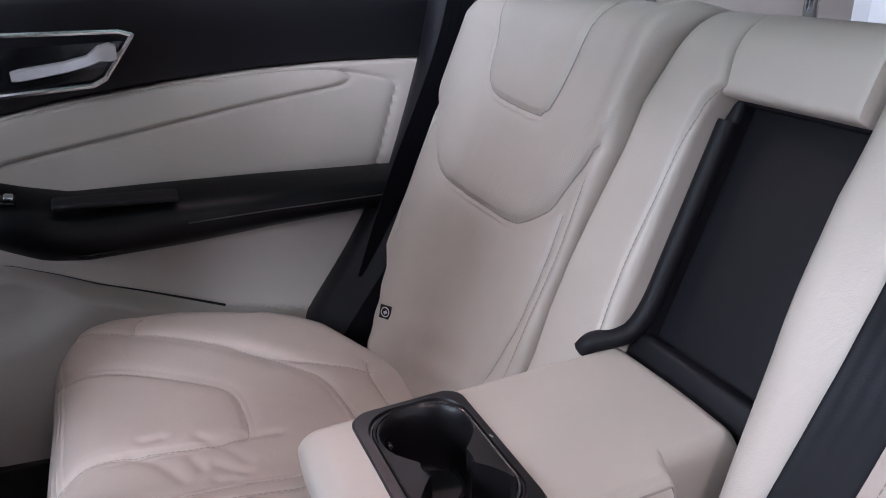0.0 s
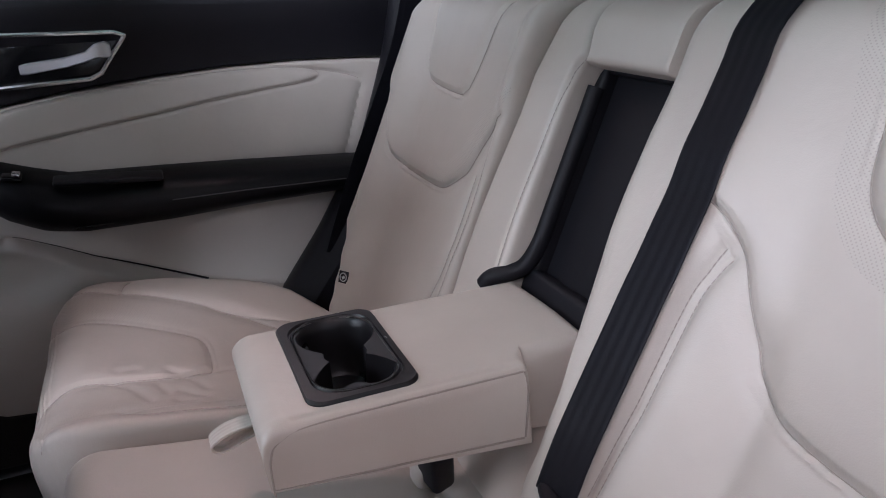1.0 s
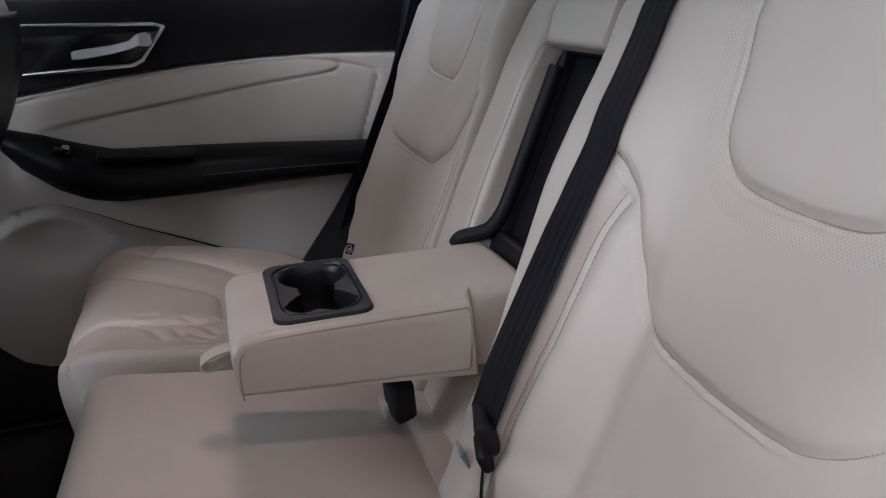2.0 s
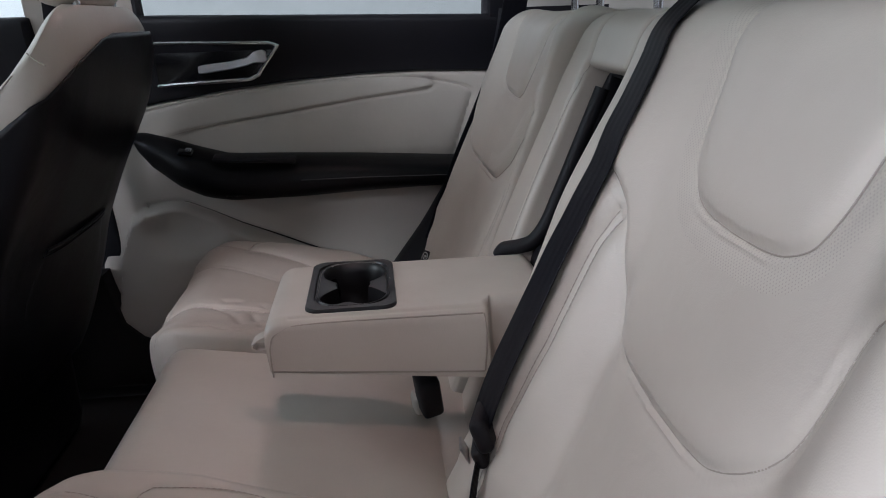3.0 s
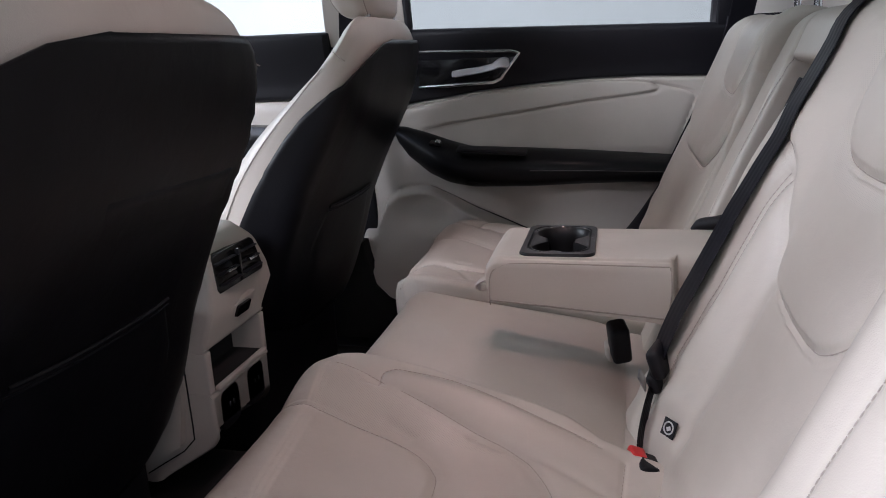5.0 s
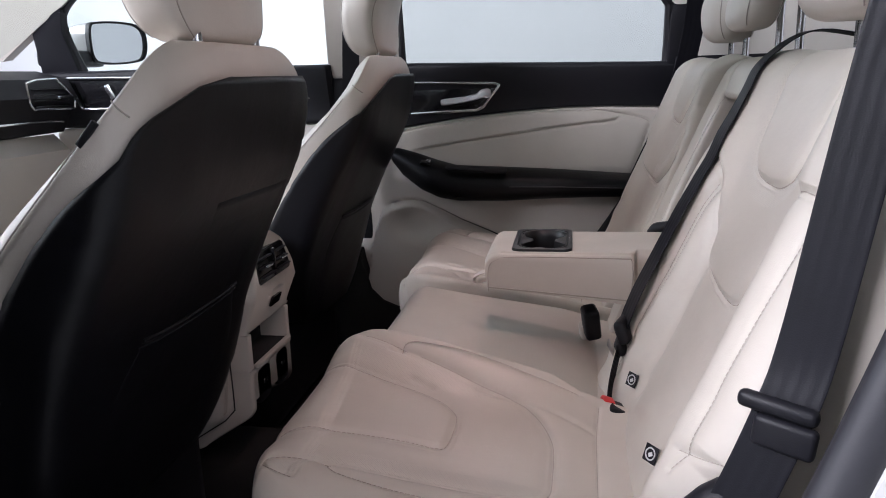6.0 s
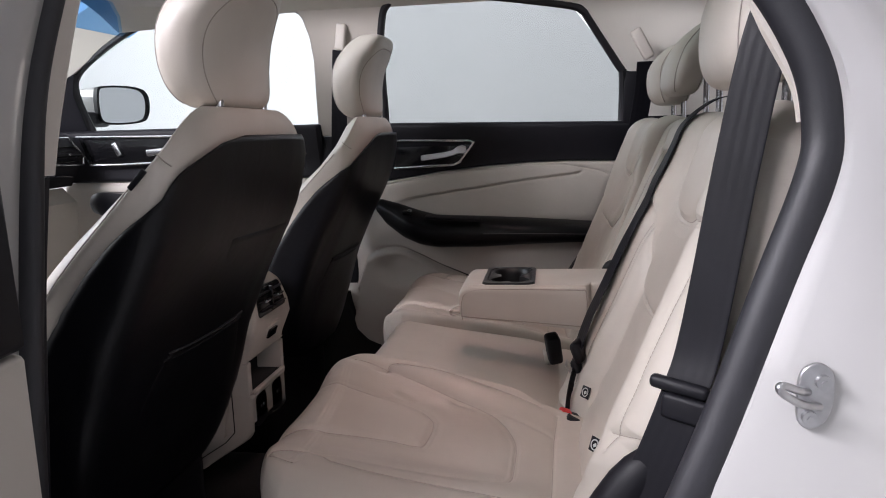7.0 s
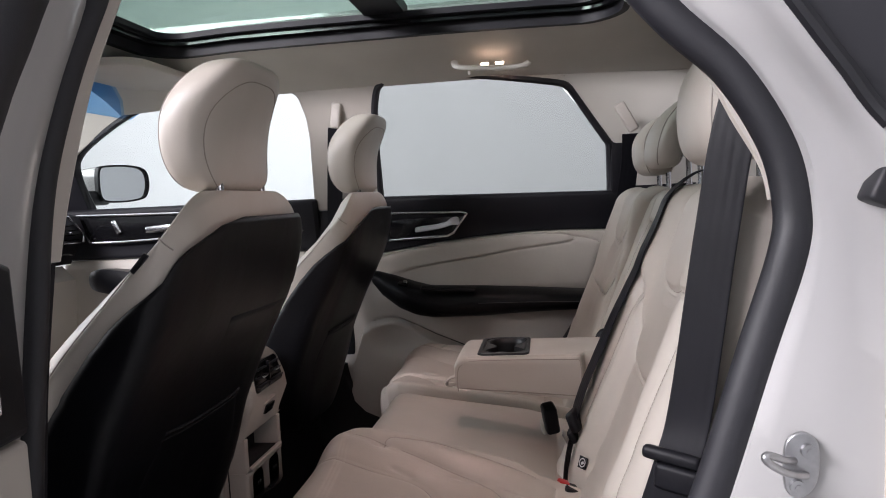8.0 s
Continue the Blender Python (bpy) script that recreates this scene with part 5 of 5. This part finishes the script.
    part("cover_seam", tube([on_back(s * 0.072, z, 0.0002) for z in np.linspace(1.09, 1.175, 12)], 0.0012, 6), M_BLACKLEATHER, shell)
    # seams on the cream side and the side airbag tag
    for side in (1, -1):
        w = 0.243
        def edge_at(z, q):
            wz = half(z)[-1][0]
            return (float(seat_rear_x(z)) - 0.004 - float(front_depth(z)) * q - 0.006 * float(smooth_step(z, 1.13, 1.21)), y + side * (wz + 0.0006), z)
        part("stitching", tube([edge_at(z, 0.80) for z in np.linspace(0.72, 1.14, 40)], 0.0009, 6), M_STITCH_AND_SHADE, body)
        part("stitching", tube([edge_at(z, q) for z, q in zip(np.linspace(1.165, 1.150, 10), np.linspace(0.80, 0.1, 10))], 0.0009, 6), M_STITCH_AND_SHADE, body)
    part("airbag_tag", rbox((float(seat_rear_x(1.138)) - float(front_depth(1.138)) * 0.66 - 0.012, y + s * 0.240, 1.136), (0.007, 0.004, 0.030), 0.001, (0, 44, 0)), M_BLACK, seat, "black side airbag tag")
    # cushion and base
    part("cushion", rbox((-1.09, y, 0.66), (0.40, 0.48, 0.14), 0.05, (0, 6, 0), 5), M_LEATHER, seat)
    part("seat_base", rbox((-0.95, y, 0.56), (0.48, 0.49, 0.32), 0.05), M_BLACK, seat)
    headrest(seat, y, -0.489 if s < 0 else -0.486, 1.221, 1.407 if s < 0 else 1.413, 0.256, lean=0.030, post_x=-0.482, post_z0=1.200, deep=0.048, bow=0.025)
    return seat


front_seat(-0.378, -1, "cream leather front seat with black rear cover, beside the open door")
front_seat(0.382, 1, "cream leather front seat with black rear cover, beside the closed door")

# ---- rear face of the centre console ----
con = thing("centre_console", (-0.7, 0.02, 0.45), "cream centre console with rear vents, shelf and sockets", "console")


def con_x(z):
    return np.interp(z, [0.50, 0.53, 0.57, 0.585, 0.68, 0.745, 0.80, 0.83, 0.88, 0.91], [-0.76, -0.715, -0.652, -0.640, -0.640, -0.640, -0.618, -0.618, -0.630, -0.660])


con_at = lambda a, b, d: (float(con_x(b)) + d - 0.005, a, b)
con_half = lambda z: float(np.interp(z, [0.50, 0.60, 0.76, 0.80, 0.87, 0.908], [0.100, 0.094, 0.096, 0.100, 0.078, 0.052]))
CY = 0.018


def con_plate(z0, z1, n=14, inner=None):
    """A face plate between two heights; inner gives the half width where it starts, for the strips beside the shelf."""
    zs = np.linspace(z0, z1, n)
    if inner is None:
        return [(CY + con_half(z), z) for z in zs] + [(CY - con_half(z), z) for z in zs[::-1]]
    side, k = inner
    return [(CY + side * con_half(z), z) for z in zs] + [(CY + side * k, z) for z in zs[::-1]]


rows = []
for z in np.linspace(0.50, 0.900, 22):
    w, x = con_half(z) - 0.004, float(con_x(z)) - 0.075
    rows.append([(x, CY - w, z), (x, CY + w, z), (x - 0.18, CY + w, z), (x - 0.18, CY - w, z)])
part("body", loft(rows), M_TRIM, con, "cream moulded console end", 50)
part("upper_face", slab(con_plate(0.733, 0.906, 24), con_at, 0.075, 0.008, 4), M_TRIM, con, "cream upper face with the vents", 50)
part("lower_face", slab(con_plate(0.505, 0.664, 20), con_at, 0.075, 0.008, 4), M_TRIM, con, "cream lower face with the sockets", 50)
for side in (1, -1):
    part("shelf_side", slab(con_plate(0.6645, 0.7325, 6, (side, 0.080)), con_at, 0.075, 0.004), M_TRIM, con)
part("shelf_back", rbox((-0.708, CY, 0.70), (0.012, 0.158, 0.066), 0.002), M_CARPET, con, "dark rear of the open shelf")
part("shelf_floor", rbox((-0.675, CY, 0.6675), (0.062, 0.158, 0.004), 0.001), M_CARPET, con)
part("shelf_lip", rbox((-0.6425, CY, 0.669), (0.010, 0.160, 0.008), 0.003), M_TRIM, con)
part("side_seam", tube([(float(con_x(z)) - 0.045, CY - con_half(z) - 0.0006, z) for z in np.linspace(0.52, 0.72, 10)], 0.0012, 6), M_BLACK, con)
# flared skirt below the face, running forward along the tunnel
for side in (1, -1):
    part("skirt", loft([[(float(con_x(z)) - 0.05 - f, CY + side * (con_half(z) - 0.003), z), (float(con_x(z)) - 0.05 - f, CY + side * (con_half(z) + 0.012 + 0.35 * f), z), (-0.98, CY + side * (0.135 + 0.2 * f), z), (-0.98, CY + side * 0.09, z)] for z, f in ((0.47, 0.03), (0.52, 0.02), (0.58, 0.008), (0.66, 0.0), (0.70, 0.0))]), M_TRIM, con, "cream console skirt")
part("vent_bezel", slab([(CY + 0.072, 0.826), (CY + 0.066, 0.872), (CY + 0.058, 0.877), (CY - 0.058, 0.877), (CY - 0.066, 0.872), (CY - 0.072, 0.826), (CY - 0.066, 0.820), (CY + 0.066, 0.820)], con_at, 0.01, 0.002), M_GLOSS, con, "black air vents")
for k in (-1, 1):
    yy = CY + 0.034 * k
    for j in range(3):
        part("vent_slat", rbox(con_at(yy, 0.832 + 0.016 * j, 0.002), (0.008, 0.058, 0.003), 0.001), M_BLACK, con)
    part("vent_tab", rbox(con_at(yy, 0.849, 0.007), (0.009, 0.024, 0.005), 0.002), M_CHROME, con)
part("vent_divider", rbox(con_at(CY, 0.848, 0.002), (0.008, 0.006, 0.052), 0.001), M_GLOSS, con)
part("latch_frame", slab([(0.058, 0.756), (0.064, 0.788), (0.060, 0.792), (-0.004, 0.786), (-0.012, 0.758), (-0.008, 0.753)], con_at, 0.01, 0.0035), M_TRIM, con, "cream raised latch frame")
part("latch", slab(rounded_rect(0.004, 0.044, 0.762, 0.782, 0.004), lambda a, b, d: (float(con_x(b)) + d + 0.001, a, b), 0.006, 0.002), M_GLOSS, con, "black latch")
for yy in (-0.026, 0.060):
    sock = part("socket", slab(rounded_rect(yy - 0.031, yy + 0.031, 0.588, 0.658, 0.016), con_at, 0.01, 0.003), M_BLACK, con, "black power socket cover")
    for j in (-1, 1):
        part("socket_mark", rbox(con_at(yy + 0.006 * j, 0.628, 0.002), (0.002, 0.003, 0.008), 0.0006), M_CHROME, sock)


# ---- near side: door opening of the body ----
def rear_bow(p):
    """How much further back the opening's rear edge bows at mid height."""
    return 0.006 * np.exp(-((p[:, 2] - 1.18) / 0.13) ** 2) * smooth_step(p[:, 0], 0.0, 0.06)


seal_path = np.concatenate([curve([(-0.458, -0.715, 1.45), (-0.485, -0.72, 1.406), (-0.524, -0.725, 1.315), (-0.554, -0.728, 1.214), (-0.574, -0.73, 1.068), (-0.592, -0.735, 0.9), (-0.598, -0.745, 0.7), (-0.588, -0.75, 0.53), (-0.518, -0.755, 0.475), (-0.312, -0.755, 0.465), (-0.12, -0.755, 0.5), (0.0, -0.75, 0.63), (0.07, -0.745, 0.8), (0.12, -0.735, 0.925), (0.16, -0.73, 1.05), (0.183, -0.73, 1.13), (0.188, -0.725, 1.172), (0.178, -0.72, 1.23), (0.145, -0.71, 1.298), (0.098, -0.7, 1.35), (0.03, -0.69, 1.43), (-0.06, -0.68, 1.5), (-0.2, -0.675, 1.53), (-0.378, -0.68, 1.525)], 200, True)])
seal_path[:, 0] += rear_bow(seal_path)
part("door_seal", tube(seal_path, np.where(seal_path[:, 0] < -0.3, 0.0125, 0.0145), 12, True, 1.35), M_RUBBER, car, "black rubber door seal", 80)


# inner trim edge of the C pillar
part("pillar_edge", tube(curve([(0.06, -0.672, 1.385), (0.128, -0.678, 1.312), (0.158, -0.684, 1.255), (0.180, -0.69, 1.21), (0.186, -0.694, 1.178)], 40), 0.007, 8), M_TRIM, car, "cream pillar trim edge")
# white jamb: from the seal out to the skin
inner = curve([(-0.10, -0.745, 1.53), (0.04, -0.715, 1.435), (0.108, -0.722, 1.358), (0.155, -0.73, 1.302), (0.188, -0.738, 1.232), (0.198, -0.742, 1.172), (0.193, -0.745, 1.125), (0.170, -0.748, 1.045), (0.128, -0.752, 0.915), (0.078, -0.755, 0.79), (0.005, -0.76, 0.62), (-0.12, -0.765, 0.485)], 60)
flat = curve([(-0.08, -0.755, 1.56), (0.055, -0.735, 1.455), (0.115, -0.740, 1.375), (0.155, -0.745, 1.318), (0.192, -0.750, 1.262), (0.220, -0.755, 1.195), (0.258, -0.76, 1.10), (0.275, -0.762, 1.0), (0.285, -0.765, 0.88), (0.275, -0.77, 0.75), (0.20, -0.775, 0.55), (0.05, -0.78, 0.40)], 60)
edge = curve([(-0.07, -0.775, 1.575), (0.065, -0.770, 1.472), (0.122, -0.772, 1.390), (0.162, -0.775, 1.332), (0.200, -0.775, 1.276), (0.236, -0.778, 1.216), (0.295, -0.86, 1.10), (0.315, -0.875, 1.0), (0.325, -0.885, 0.88), (0.315, -0.89, 0.75), (0.24, -0.89, 0.55), (0.08, -0.89, 0.38)], 60)
skin = curve([(-0.06, -0.79, 1.585), (0.075, -0.783, 1.482), (0.132, -0.785, 1.400), (0.172, -0.788, 1.342), (0.210, -0.788, 1.286), (0.252, -0.80, 1.222), (0.34, -0.905, 1.10), (0.37, -0.925, 1.0), (0.38, -0.935, 0.88), (0.37, -0.94, 0.75), (0.32, -0.94, 0.55), (0.16, -0.93, 0.38)], 60)
inner[:, 0] += rear_bow(inner)
flat[:, 0] += rear_bow(flat)
rear = skin + np.array([0.9, 0.03, 0.0])
blend = lambda p, q, k, lift=0: p * (1 - k) + q * k + np.array([0, lift, 0])
rings = [inner + np.array([-0.01, 0.05, 0]), inner, blend(inner, flat, 0.12, -0.004), blend(inner, flat, 0.5), flat, blend(flat, edge, 0.35, 0.006), blend(flat, edge, 0.8, 0.004), edge, blend(edge, skin, 0.25, -0.006), blend(edge, skin, 0.6, -0.005), skin]
v, q = loft([np.array(r) for r in rings], False)
jamb = part("door_jamb", (v, q), M_PAINT, car, "white painted door jamb", 60)
# rear quarter: dark glass over a white panel
k = 26
part("quarter_panel", loft([skin[k:], rear[k:]], False), M_PAINT, car)
part("quarter_glass", loft([skin[:k] + np.array([0.0, -0.002, 0.0]), skin[:k] + np.array([0.25, 0.01, 0.0]), rear[:k]], False), mat("dark_quarter_glass", (0.035, 0.035, 0.04), 0.4, spec=0.2), car, "dark rear quarter window")
part("quarter_molding", tube(skin[:k + 1] + np.array([0, -0.004, 0]), 0.007, 8), M_RUBBER, car)
part("jamb_bumper", rbox((0.247, -0.774, 1.184), (0.024, 0.03, 0.030), 0.004, (0, 25, 0)), M_RUBBER, car, "black rubber jamb bumper")
# B pillar of the near side
p_trim = curve([(-0.453, -0.68, 1.46), (-0.474, -0.683, 1.417), (-0.512, -0.685, 1.332), (-0.546, -0.69, 1.214), (-0.559, -0.695, 1.147)], 30)
part("pillar_trim", loft([[p, p + np.array([-0.012, 0.018, 0]), p + np.array([-0.16, 0.03, 0.0]), p + np.array([-0.16, 0.0, 0]), p + np.array([-0.006, -0.028, 0])] for p in p_trim]), M_TRIM, car, "cream pillar cover")
p_low = curve([(-0.563, -0.697, 1.145), (-0.58, -0.705, 1.0), (-0.598, -0.71, 0.8), (-0.628, -0.72, 0.5)], 24)
part("pillar_lower", loft([[p, p + np.array([-0.012, 0.016, 0]), p + np.array([-0.16, 0.03, 0.0]), p + np.array([-0.16, 0.0, 0]), p + np.array([-0.006, -0.03, 0])] for p in p_low]), M_BLACK, car, "black lower pillar cover")
p_out = curve([(-0.318, -0.72, 1.6), (-0.446, -0.742, 1.46), (-0.476, -0.747, 1.395), (-0.512, -0.752, 1.309), (-0.541, -0.757, 1.214), (-0.561, -0.762, 1.09), (-0.578, -0.768, 0.93), (-0.598, -0.77, 0.7), (-0.598, -0.78, 0.45)], 40)
part("pillar_panel", loft([[p + np.array([-0.015, 0.03, 0]), p, p + np.array([0.004, -0.025, 0]), p + np.array([0.0, -0.055, 0]), p + np.array([-0.03, -0.065, 0]), p + np.array([-0.16, -0.06, 0]), p + np.array([-0.16, 0.03, 0])] for p in p_out]), M_PAINT, car, "white painted pillar", 60)
part("pillar_gasket", tube(p_out + np.array([-0.022, -0.075, 0]), 0.013, 10), M_RUBBER, car)
# striker
st = part("striker", slab(curve([(0.167, 0.967), (0.180, 0.975), (0.192, 0.967), (0.194, 0.945), (0.189, 0.925), (0.177, 0.916), (0.166, 0.922), (0.164, 0.945)], 30, True), lambda a, b, d: (a + 0.004, -0.764 - d, b), 0.004, 0.0015), M_STEEL, car, "zinc door striker")
part("striker_loop", tube(curve([(0.176, -0.765, 0.950), (0.163, -0.782, 0.957), (0.146, -0.795, 0.966), (0.145, -0.797, 0.961), (0.165, -0.783, 0.946), (0.186, -0.765, 0.937)], 30), 0.0034, 10), M_STEEL, st)
for bx, bz in ((0.188, 0.959), (0.178, 0.927)):
    part("striker_bolt", joined(tube([(bx, -0.762, bz), (bx, -0.769, bz)], 0.0065, 16), tube([(bx, -0.769, bz), (bx, -0.7705, bz)], 0.003, 6)), M_STEEL, st)

# ---- open near rear door, swung out ----
odoor = thing("open_door", (-0.47, -0.86, 0.5), "open rear door edge, black and cream trim", "car door", "car doors")
hinge, way = np.array((-0.490, -0.875, 0.0)), np.array((0.10, -0.995, 0.0))
nrm = np.array((0.995, 0.10, 0.0))
door_at = lambda a, b, d: tuple(hinge + way * a + nrm * d + np.array((0, 0, b)))
part("upper_panel", slab([(-0.03, 1.002), (0.95, 1.002), (0.95, 1.20), (0.10, 1.205), (-0.03, 1.155)], door_at, 0.06, 0.01), M_BLACK, odoor, "black upper panel")
part("middle_panel", slab([(-0.03, 0.45), (0.95, 0.45), (0.95, 0.999), (-0.03, 0.999)], door_at, 0.06, 0.01), M_TRIM, odoor, "cream lower panel")
part("handle_frame", tube([door_at(a, b, 0.004) for a, b in ((0.16, 1.13), (0.03, 1.125), (0.015, 1.115), (0.015, 1.035), (0.16, 1.03))], 0.004), M_CHROME, odoor)
part("window_frame", tube([door_at(a, b, d) for a, b, d in curve([(-0.01, 1.08, -0.05), (-0.01, 1.234, -0.032), (-0.01, 1.301, -0.010), (-0.005, 1.364, 0.025), (0.02, 1.44, 0.075), (0.10, 1.52, 0.12), (0.3, 1.56, 0.14), (0.6, 1.53, 0.12), (0.85, 1.25, 0.0)], 50)], 0.030, 10), M_RUBBER, odoor)
part("outer_skin", slab([(-0.02, 0.42), (0.98, 0.42), (0.98, 1.19), (-0.02, 1.2)], lambda a, b, d: door_at(a, b, d - 0.10), 0.03, 0.01), M_PAINT, odoor)

# ---- belts ----
# outer belt beside the door opening
ob = thing("seat_belt", (0.1, -0.62, 0.7), "black seat belt with its tongue hanging by the pillar", "seat belt", "seat belts")
side = np.array((0.83, -0.45, 0.0))
run = curve([(0.225, -0.60, 1.40), (0.180, -0.60, 1.277), (0.152, -0.605, 1.145), (0.118, -0.62, 0.962), (0.098, -0.63, 0.895), (0.062, -0.636, 0.80), (0.015, -0.640, 0.70)], 50)
part("webbing", ribbon(run, side, 0.047, 0.0016), M_BELT, ob, "black woven webbing")
part("tongue", rbox((0.093, -0.634, 0.905), (0.064, 0.014, 0.015), 0.006, (0, 6, -28)), M_BLACK, ob, "black belt tongue")
part("tongue", rbox((0.098, -0.640, 0.882), (0.050, 0.012, 0.028), 0.005, (0, 6, -28)), M_BLACK, ob)
part("boot", loft([[(0.078 - 0.55 * (0.84 - z) + w * math.cos(q), -0.615 + 0.035 * w / 0.05 * math.sin(q), z) for q in np.linspace(0, 2 * math.pi, 28, endpoint=False)] for z, w in ((0.58, 0.033), (0.70, 0.036), (0.77, 0.035), (0.795, 0.032), (0.812, 0.026), (0.822, 0.018), (0.826, 0.008))]), M_BLACK, ob, "black plastic belt boot")
# middle belt over the wide seat
mb = thing("middle_seat_belt", (0.0, -0.1, 0.7), "black middle seat belt laid over the cream backrest", "seat belt", "seat belts")
path_m = curve([(0.184, -0.138, 1.180), (0.151, -0.139, 1.125), (0.130, -0.140, 1.080), (0.107, -0.142, 1.030), (0.085, -0.143, 0.990), (0.065, -0.142, 0.946), (0.043, -0.140, 0.896), (0.021, -0.139, 0.846), (0.006, -0.137, 0.800)], 40)
line = []
for px, py, pz in path_m:
    sx = min(float(l_back.at(py + q, pz + h, 0.0)[0]) for q in (-0.014, 0.0, 0.014) for h in (-0.01, 0.0, 0.01))
    line.append((min(px, sx - 0.003), py, pz))
line = np.concatenate([[(0.30, -0.135, 1.214), (0.25, -0.136, 1.222), (0.215, -0.137, 1.212)], np.array(line)])
flat_m = curve(np.concatenate([line[:3], line[3::3]]), 60)
lay = np.stack([np.interp(np.arange(60), [0, 12, 30, 59], [0.0, 0.0, -0.10, -0.20]), np.full(60, 0.98), np.zeros(60)], 1)
part("webbing", ribbon(flat_m, lay, 0.044, 0.0016), M_BELT, mb, "black woven webbing")
end = flat_m[-1]
part("tongue", rbox(end + (0.001, -0.005, -0.008), (0.018, 0.054, 0.038), 0.008, (0, -20, -18)), M_BLACK, mb, "black belt tongue")
part("tongue", rbox(end + (-0.004, -0.011, -0.031), (0.014, 0.038, 0.026), 0.007, (12, -20, -18)), M_BLACK, mb)
part("tongue_plate", rbox(end + (-0.013, 0.012, -0.055), (0.003, 0.020, 0.045), 0.001, (10, -25, -10)), M_STEEL, mb, "steel tongue plate")
part("webbing", ribbon(curve([end + (-0.002, -0.011, -0.02), end + (-0.013, -0.028, -0.055), end + (-0.020, -0.045, -0.09), end + (-0.020, -0.055, -0.12)], 20), (0.5, 1, 0), 0.020, 0.0016), M_BELT, mb)
# buckles
bk = thing("belt_buckle", (-0.03, -0.2, 0.70), "red-buttoned belt buckle sunk in the seat gap", "buckle", "buckles")
part("body", rbox((-0.010, -0.226, 0.694), (0.028, 0.040, 0.022), 0.006, (0, 20, 10)), M_BLACK, bk)
part("button", rbox((-0.020, -0.214, 0.702), (0.020, 0.024, 0.014), 0.004, (0, 20, 10)), M_RED, bk, "red release button")
bk2 = thing("belt_buckle", (-0.03, -0.01, 0.72), "black buckle standing below the armrest", "buckle", "buckles")
part("body", rbox((-0.039, 0.022, 0.744), (0.028, 0.036, 0.060), 0.007, (14, -10, 12)), M_BLACK, bk2)
part("stalk", rbox((-0.046, 0.042, 0.722), (0.026, 0.024, 0.034), 0.008, (14, -10, 12)), M_LEATHER, bk2, "cream leather buckle sleeve")
# far belts
fb = thing("pillar_belt", (-0.64, 0.66, 1.1), "black front belt hanging from the cream pillar", "seat belt", "seat belts")
part("webbing", ribbon(curve([(-0.632, 0.655, 1.42), (-0.645, 0.668, 1.3), (-0.66, 0.68, 1.1), (-0.66, 0.66, 0.8)], 24), (1, 0.15, 0), 0.045, 0.0016), M_BELT, fb)
part("belt_guide", rbox((-0.628, 0.652, 1.455), (0.03, 0.02, 0.075), 0.007, (0, 8, 0)), M_TRIM, fb, "cream belt guide")
rb = thing("pillar_belt", (0.2, 0.63, 1.1), "black rear belt hanging from the far pillar", "seat belt", "seat belts")
part("webbing", ribbon(curve([(0.205, 0.60, 1.345), (0.20, 0.63, 1.25), (0.17, 0.655, 1.1), (0.09, 0.675, 0.90), (0.03, 0.68, 0.74)], 30), (1, 0.1, 0), 0.047, 0.0016), M_BELT, rb)
part("belt_guide", rbox((0.195, 0.60, 1.39), (0.03, 0.02, 0.085), 0.007, (0, -28, 0)), M_TRIM, rb, "cream belt guide")
cover = curve([(-0.10, 0.62), (-0.078, 0.66), (0.0, 0.765), (0.053, 0.848), (0.088, 0.897), (0.150, 1.070), (0.172, 1.165), (0.178, 1.205)], 30)
part("side_cover", loft([[(x, 0.722, z), (x + 0.008, 0.700, z), (x + 0.05, 0.655, z), (x + 0.2, 0.64, z), (x + 0.2, 0.76, z), (x + 0.01, 0.76, z)] for x, z in cover]), M_BLACK, right_seat, "black side cover beside the backrest")

# ---- reading lamp and grab handle ----
gh = thing("grab_handle", (-0.16, 0.5, 1.54), "grey-beige grab handle with two lit reading lamps", "grab handle")
part("bar", tube(curve([(-0.255, 0.52, 1.556), (-0.245, 0.50, 1.540), (-0.20, 0.495, 1.533), (-0.12, 0.495, 1.528), (-0.075, 0.50, 1.530), (-0.062, 0.52, 1.540)], 40), 0.010, 10, flat=0.7), M_LINING, gh)
glow = bpy.data.materials.new("warm_lamp_glow")
glow.use_nodes = True
glow.node_tree.nodes["Principled BSDF"].inputs["Emission Color"].default_value = (1.0, 0.72, 0.5, 1)
glow.node_tree.nodes["Principled BSDF"].inputs["Emission Strength"].default_value = 9
for x in (-0.175, -0.135):
    part("lamp_lens", rbox((x, 0.52, 1.5455), (0.022, 0.008, 0.006), 0.002, (-20, 0, 0)), glow, gh, "lit warm lamp lens")
part("hook", rbox((-0.215, 0.497, 1.523), (0.008, 0.006, 0.014), 0.002), M_TRIM, gh)
twin = copy_thing(gh, pose(-0.16, -0.5, 1.54, 0, 0, 180))
tagged(twin, "grey-beige grab handle with lit reading lamps, over the open door")
